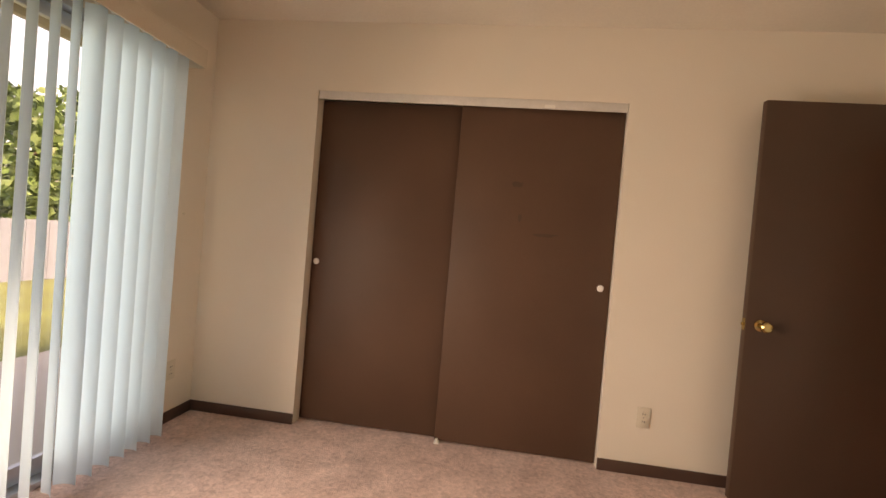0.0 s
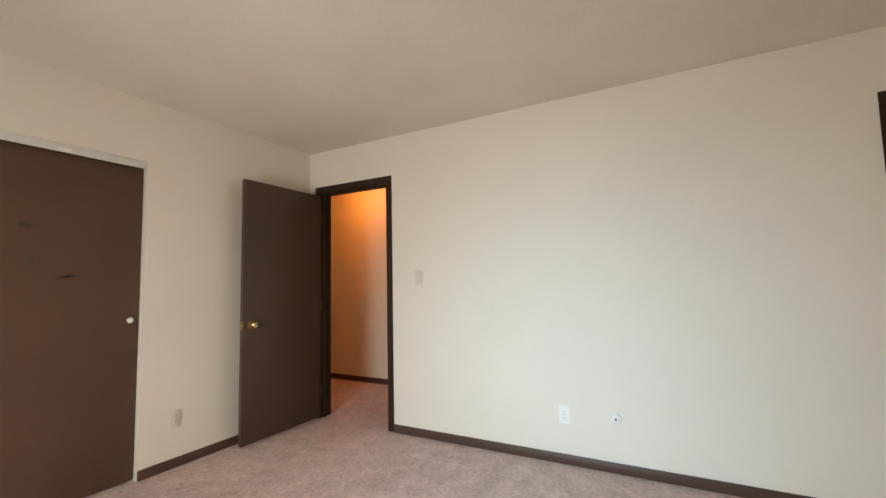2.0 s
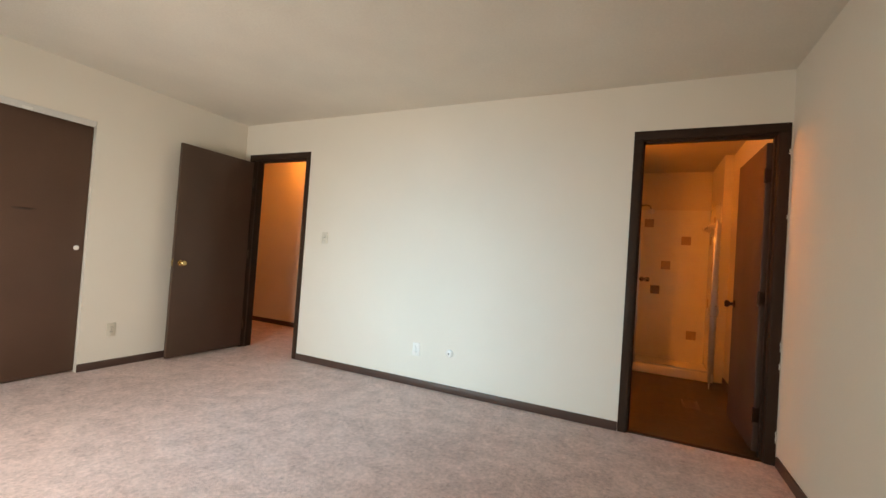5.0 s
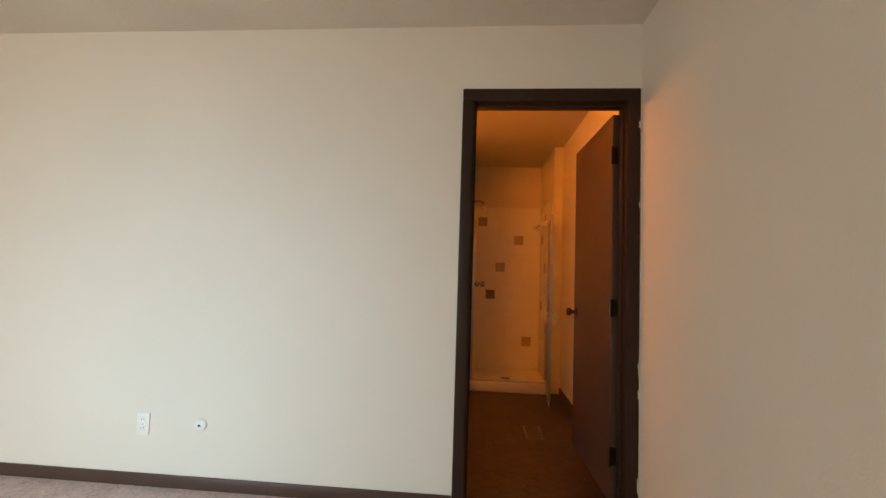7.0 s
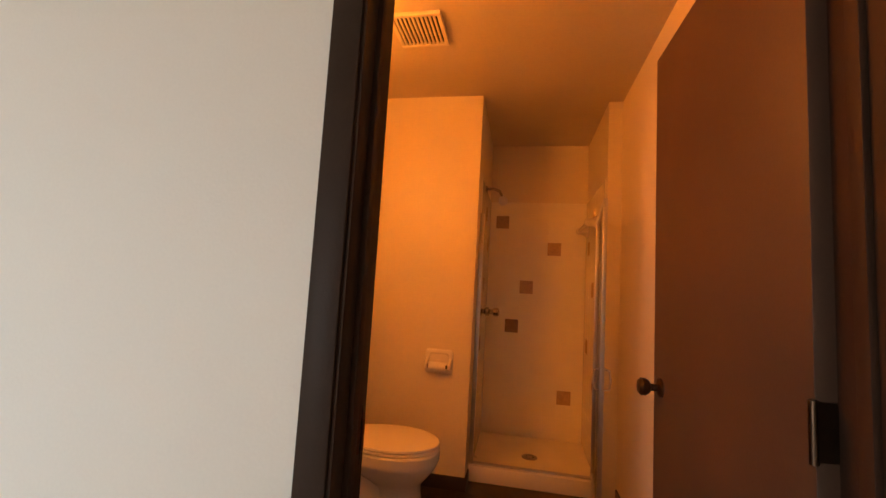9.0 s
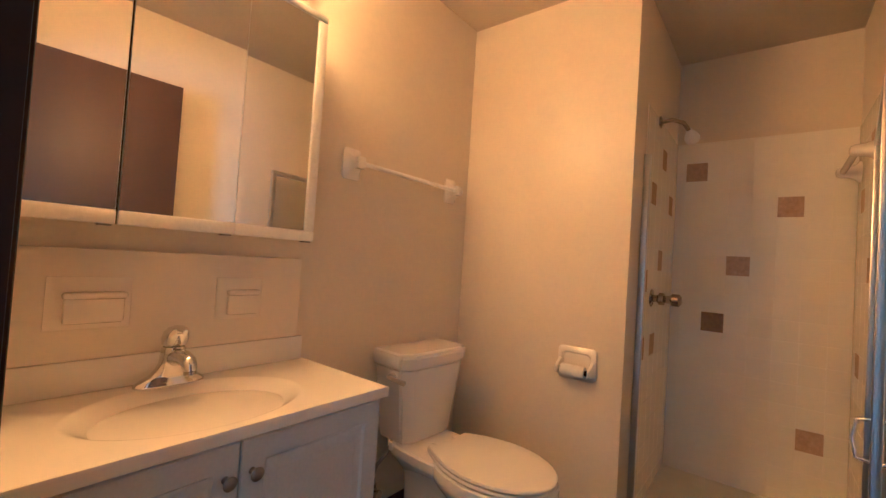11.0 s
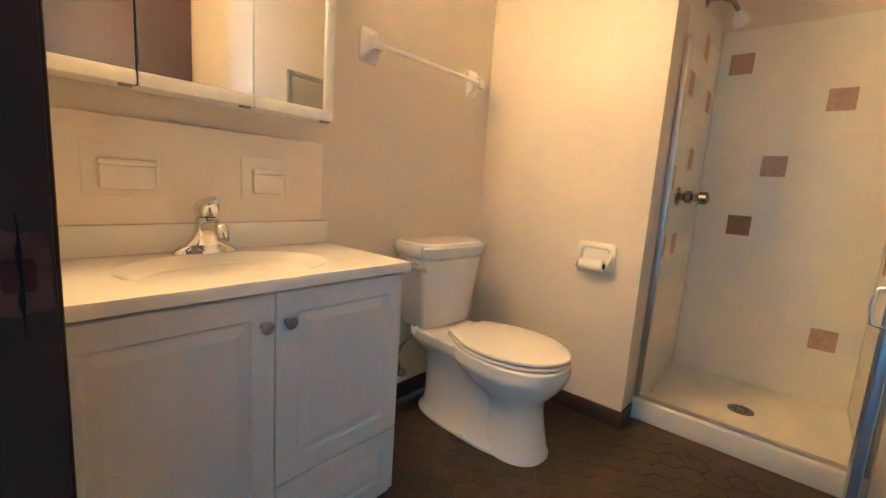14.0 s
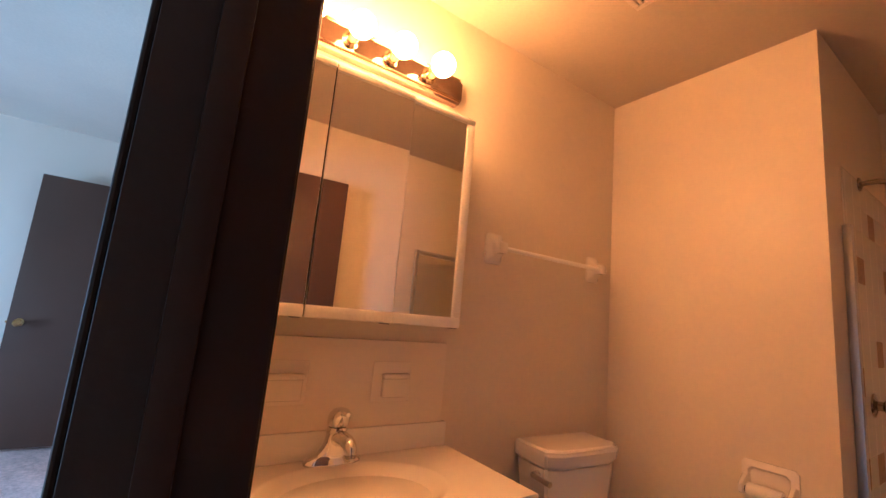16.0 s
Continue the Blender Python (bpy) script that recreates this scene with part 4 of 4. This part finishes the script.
part("wall_jamb", boxes((4.125, PY - 0.028, 0.084, 4.155, PY - 0.001, 1.70), bevel=0.003), ALU, se)
part("hinge_jamb", boxes((4.125, SY + 0.001, 0.084, 4.155, SY + 0.03, 1.70), bevel=0.003), ALU, se)
part("sill", boxes((4.125, SY + 0.03, 0.084, 4.155, PY - 0.028, 0.094), bevel=0.002), ALU, se)
A0, A1 = Vector((4.135, SY + 0.048, 0)), Vector((3.515, -2.383, 0))
along = (A1 - A0).normalized()
side = Vector((-along.y, along.x, 0))
sw = thing("shower_door", (A0.x, A0.y, 0.1), "open framed glass shower door", "shower door")
LEN = (A1 - A0).length
DM = Matrix(((along.x, side.x, 0, A0.x), (along.y, side.y, 0, A0.y), (0, 0, 1, 0), (0, 0, 0, 1)))


def dpart(name, bm, mat, parent=None, label="", smooth=True):
    bmesh.ops.transform(bm, matrix=DM, verts=bm.verts)
    return part(name, bm, mat, parent or sw, label, smooth)


Z0, Z1 = 0.098, 1.675
for s in ((0, -0.011, Z0, 0.028, 0.011, Z1), (LEN - 0.028, -0.011, Z0, LEN, 0.011, Z1)):
    dpart("stile", boxes(s, bevel=0.003), ALU)
for s in ((0.028, -0.0105, Z0, LEN - 0.028, 0.0105, Z0 + 0.035), (0.028, -0.0105, Z1 - 0.03, LEN - 0.028, 0.0105, Z1)):
    dpart("rail", boxes(s, bevel=0.003), ALU)
dpart("pane", boxes((0.025, -0.003, Z0 + 0.03, LEN - 0.025, 0.003, Z1 - 0.025)), SHOWER_GLASS, smooth=False)
dpart("drip_strip", boxes((0.01, -0.004, Z0 - 0.05, LEN - 0.01, 0.004, Z0), bevel=0.001), WPLASTIC)
for sgn in (-1, 1):
    dpart("pull", one(tube, [(LEN - 0.014, sgn * 0.011, 0.74), (LEN - 0.014, sgn * 0.035, 0.745), (LEN - 0.014, sgn * 0.042, 0.79), (LEN - 0.014, sgn * 0.035, 0.835), (LEN - 0.014, sgn * 0.011, 0.84)], 0.005), CHROME, label="chrome loop pull")

sh = thing("wall_shower", (4.39, PY, 1.90), "chrome shower arm with white spray head", "shower head")
part("flange", lathe(bmesh.new(), (4.39, PY - 0.008, 1.925), (0, -1, 0), [(0, 0.030), (0.004, 0.029), (0.010, 0.013)], 22), AGED, sh)
part("arm", one(tube, [(4.39, PY - 0.008, 1.925), (4.41, PY - 0.06, 1.935), (4.46, PY - 0.10, 1.93), (4.53, PY - 0.115, 1.91)], 0.0105), AGED, sh)
part("head", lathe(bmesh.new(), (4.525, PY - 0.115, 1.913), Vector((0.8, -0.15, -0.5)), [(0, 0.014), (0.02, 0.017), (0.035, 0.028), (0.06, 0.036), (0.078, 0.033), (0.082, 0.02)], 22), WPLASTIC, sh, "white plastic spray head")
sv2 = thing("shower_valve", (4.38, PY, 1.03), "chrome shower mixing valve with lever", "valve")
part("escutcheon", lathe(bmesh.new(), (4.38, PY - 0.008, 1.035), (0, -1, 0), [(0, 0.045), (0.006, 0.043), (0.012, 0.022)], 26), AGED, sv2)
part("stem", lathe(bmesh.new(), (4.38, PY - 0.016, 1.035), (0, -1, 0), [(0, 0.018), (0.02, 0.018), (0.028, 0.030), (0.05, 0.030), (0.055, 0.017), (0.075, 0.021), (0.085, 0.030), (0.115, 0.030), (0.125, 0.018)], 18), AGED, sv2)
part("lever", one(tube, [(4.38, PY - 0.11, 1.035), (4.42, PY - 0.12, 1.03), (4.46, PY - 0.125, 1.025)], [0.01, 0.008, 0.009]), AGED, sv2)
cs = thing("corner_grab_bar", (4.6, SY, 1.65), "white ceramic washcloth bar on the shower wall", "towel bar")
for x in (4.39, 4.83):
    part("post", lathe(bmesh.new(), (x, SY + 0.0085, 1.70), (0, 1, 0), [(0, 0.052), (0.008, 0.050), (0.022, 0.034), (0.045, 0.026), (0.070, 0.025), (0.084, 0.018), (0.088, 0.006)], 20), CERAMIC, cs)
part("rod", one(tube, [(4.37, SY + 0.072, 1.70), (4.85, SY + 0.072, 1.70)], 0.0125, 14), CERAMIC, cs)

# ---- bathroom vents ----
cv = thing("ceiling_vent", (3.23, -1.45, H - 0.02), "small cream exhaust fan grille on the bathroom ceiling", "vent")
for s in ((3.10, -1.58, H - 0.018, 3.12, -1.33, H), (3.34, -1.58, H - 0.018, 3.36, -1.33, H), (3.12, -1.58, H - 0.018, 3.34, -1.56, H), (3.12, -1.35, H - 0.018, 3.34, -1.33, H)):
    part("frame", boxes(s, bevel=0.003), PLASTIC, cv)
part("backing", boxes((3.12, -1.56, H - 0.004, 3.34, -1.35, H - 0.001)), DARK, cv)
for i in range(10):
    yy = -1.55 + 0.0205 * i
    part("slat", boxes((3.12, yy, H - 0.015, 3.34, yy + 0.011, H - 0.008)), PLASTIC, cv)
register(2.97, -2.26, 3.22, -2.13, FB + 0.001, "brown metal floor vent in the bathroom floor", GRILLE, "x")

# ---- outside ----
solid("ground", one(box, -3000, -3000, -0.4, 3000, 3000, -0.16), GRASS, "mown lawn behind the house", "lawn", "structure", smooth=False)
solid("patio", one(box, -3.9, -1.5, -0.16, XW - 0.12, 3.4, -0.07, bevel=0.01), CONCRETE, "plain concrete patio slab", "patio", "structure", smooth=False)
S("eave", [(XW - 1.0, -4, H - 0.10, XW - 0.12, 5.5, H + 0.05), (XW - 1.05, -4, H - 0.16, XW - 1.0, 5.5, H + 0.1)], SOFFIT, "tan painted roof eave over the patio door", "eave")
S("roof", [(XW - 0.12, YS - 0.3, H + 0.12, SX + 0.4, 5.5, H + 0.3)], SOFFIT, "plain roof slab above the rooms", "roof")
fe = thing("fence", (-8.4, 5, -0.16), "blue-grey board fence at the end of the lawn", "fence")
for i in range(90):
    yy = -4 + i * 0.2
    part("board", boxes((-8.42, yy, -0.16, -8.40, yy + 0.192, 0.95 + random.uniform(-0.01, 0.01))), FENCE, fe, smooth=False)


def tree(x, y, hgt, spread, n):
    e = thing("tree", (x, y, -0.16), "leafy green garden tree behind the fence", "tree", "trees behind the fence")
    rnd = random.Random(int(x * 31 + y * 7))
    bm = bmesh.new()
    tube(bm, [(x, y, -0.16), (x + 0.1, y, hgt * 0.3), (x, y + 0.1, hgt * 0.6), (x, y, hgt * 0.9)], [0.2, 0.15, 0.1, 0.03], 10)
    for k in range(7):
        a, zz = k * 2.4, hgt * (0.25 + 0.08 * k)
        tube(bm, [(x, y, zz), (x + spread * 0.4 * math.cos(a), y + spread * 0.4 * math.sin(a), zz + 0.5), (x + spread * 0.8 * math.cos(a), y + spread * 0.8 * math.sin(a), zz + 0.9)], [0.07, 0.05, 0.02], 6)
    part("trunk", bm, BARK, e)
    verts, faces = [], []
    for k in range(n):
        u, a, q = rnd.random() ** 0.5, rnd.uniform(0, 6.283), rnd.uniform(-1, 1)
        w = spread * (1.05 + 0.25 * math.sin(3 * a + x)) * math.sqrt(1 - q * q) * u
        p = Vector((x + w * math.cos(a), y + w * math.sin(a), hgt * 0.58 + q * hgt * 0.5 * (0.8 + 0.2 * u)))
        d1_, d2_ = Vector([rnd.gauss(0, 1) for _ in range(3)]).normalized() * 0.13, Vector([rnd.gauss(0, 1) for _ in range(3)]).normalized() * 0.09
        b0 = len(verts)
        verts += [p - d1_, p + d2_, p + d1_, p - d2_]
        faces.append((b0, b0 + 1, b0 + 2, b0 + 3))
    me = bpy.data.meshes.new("crown")
    me.from_pydata(verts, [], faces)
    me.materials.append(LEAF)
    ob = new("crown", me)
    ob.parent = e
    ob.location = -BASES[e]


for x, y, hgt, spr in ((-11.5, 7.5, 3.6, 2.0), (-12, 10.5, 4.2, 2.2), (-13, 4.0, 3.4, 2.0), (-12.5, 0.5, 3.8, 2.2), (-12, 14, 4.4, 2.4)):
    tree(x, y, hgt, spr, 3500)

# ---- tiles, last ----
PITCH = 0.1085
TILE_MESH = {}


def tile_mesh(w, h, mat):
    key = (round(w, 3), round(h, 3), mat.name)
    if key not in TILE_MESH:
        bm = bmesh.new()
        rr = []
        for m, d in ((0, 0), (0, 0.0015), (0.0012, 0.0022)):
            rr.append([bm.verts.new((sx * (w / 2 - m), d, sz * (h / 2 - m))) for sx, sz in ((-1, -1), (1, -1), (1, 1), (-1, 1))])
        skin(bm, rr)
        TILE_MESH[key] = finish(bm, "tile", mat, False)
    return TILE_MESH[key]


def tile_field(name, label, origin, ux, rz, u_edges, v_edges, decor):
    """Tiles on a grid: u runs along ux from origin, v is the height; rz turns the tile's face into the room."""
    uL, uR, u0 = u_edges
    vB, vT, v0 = v_edges
    o, ux = Vector(origin), Vector(ux)
    e = thing(name, o + ux * ((uL + uR) / 2) + Vector((0, 0, vB)), label, "wall tiles", kind="structure")
    nrm = Matrix.Rotation(radians(rz), 3, 'Z') @ Vector((0, 1, 0))
    bm = bmesh.new()
    c = [o + ux * u + Vector((0, 0, v)) + nrm * d for d in (0.0006, 0.003) for u, v in ((uL, vB), (uR, vB), (uR, vT), (uL, vT))]
    vs = [bm.verts.new(p) for p in c]
    skin(bm, [vs[:4], vs[4:]])
    part("grout", bm, GROUT, e, smooth=False)
    i0, i1 = math.floor((uL - u0) / PITCH), math.ceil((uR - u0) / PITCH)
    j0, j1 = math.floor((vB - v0) / PITCH), math.ceil((vT - v0) / PITCH)
    for i in range(i0, i1):
        for j in range(j0, j1):
            a, b = max(uL, u0 + i * PITCH), min(uR, u0 + (i + 1) * PITCH)
            s, t = max(vB, v0 + j * PITCH), min(vT, v0 + (j + 1) * PITCH)
            if b - a < 0.008 or t - s < 0.008:
                continue
            mat = decor.get((i, j), TILE)
            ob = new("tile", tile_mesh(b - a - 0.0008, t - s - 0.0008, mat))
            ob.parent = e
            ob.location = o + ux * ((a + b) / 2) + Vector((0, 0, (s + t) / 2)) + nrm * 0.002 - BASES[e]
            ob.rotation_euler = (radians(random.uniform(-0.15, 0.15)), 0, radians(rz + random.uniform(-0.15, 0.15)))


V0 = 0.361 - PITCH / 2
# back wall: u runs south from the north corner
tile_field("shower_tiles_back", "ivory square wall tiles with scattered brown accents", (SX, PY, 0), (0, -1, 0), 90, (0.006, PY - SY - 0.006, 0.11 - PITCH / 2), (0.02, 1.945, V0),
           {(0, 13): DECOR_TAN, (4, 11): DECOR_TAN, (2, 8): DECOR_TAN, (1, 5): DECOR_DARK, (5, 0): DECOR_TAN})
tile_field("shower_tiles_north", "ivory square wall tiles around the shower valve", (4.16, PY, 0), (1, 0, 0), 180, (0.0, SX - 4.16 - 0.001, 0.03), (0.02, 1.945, V0),
           {(3, 13): DECOR_TAN, (1, 11): DECOR_TAN, (5, 11): DECOR_TAN, (3, 8): DECOR_TAN, (0, 7): DECOR_TAN, (2, 4): DECOR_TAN, (0, 4): DECOR_TAN})
tile_field("shower_tiles_south", "ivory square wall tiles beside the shower door", (4.16, SY, 0), (1, 0, 0), 0, (0.0, SX - 4.16 - 0.001, 0.03), (0.02, 1.945, V0),
           {(5, 11): DECOR_TAN, (3, 8): DECOR_TAN, (5, 4): DECOR_TAN, (2, 2): DECOR_TAN, (3, 13): DECOR_TAN})
solid("splash_panel", one(box, 2.126, BN - 0.018, VT + 0.0825, 2.95, BN - 0.0005, 1.128, bevel=0.003), PANEL, "plain cream moulded panel above the vanity", "wall panel", "structure")

# hexagon floor pieces
HR = 0.052
fl = bpy.data.objects["floor_bath"]


def hex_mesh():
    bm = bmesh.new()
    rr = []
    for r, z in ((HR * 0.982, 0), (HR * 0.982, 0.003), (HR * 0.972, 0.0034)):
        rr.append([bm.verts.new((r * math.cos(math.pi / 3 * k + math.pi / 6), r * math.sin(math.pi / 3 * k + math.pi / 6), z)) for k in range(6)])
    skin(bm, rr)
    return finish(bm, "hexagon", HEX, False)


HM = hex_mesh()
dx, dy = HR * math.sqrt(3), HR * 1.5
cells = []
j = 0
yy = BS + 0.03
while yy < BN - 0.02:
    xx = XE + 0.08 + (dx / 2 if j % 2 else 0)
    while xx < 4.05:
        if not (VX0 - 0.1 < xx < VX1 - 0.05 and yy > VF + 0.1):
            cells.append((xx, yy))
        xx += dx
    yy += dy
    j += 1
cells.sort(key=lambda c: (c[0] - 3.2) ** 2 + (c[1] + 1.9) ** 2)
for xx, yy in cells[:300]:
    ob = new("hexagon", HM)
    ob.parent = fl
    ob.location = Vector((xx, yy, FB - 0.0034)) - BASES[fl]
rest = bmesh.new()
for xx, yy in cells[300:]:
    skin(rest, [[rest.verts.new((xx + r * math.cos(math.pi / 3 * k + math.pi / 6), yy + r * math.sin(math.pi / 3 * k + math.pi / 6), z + FB - 0.0034)) for k in range(6)] for r, z in ((HR * 0.982, 0), (HR * 0.982, 0.003), (HR * 0.972, 0.0034))])
if cells[300:]:
    tagged(part("hexagons", rest, HEX, fl, smooth=False), kind="stuff")
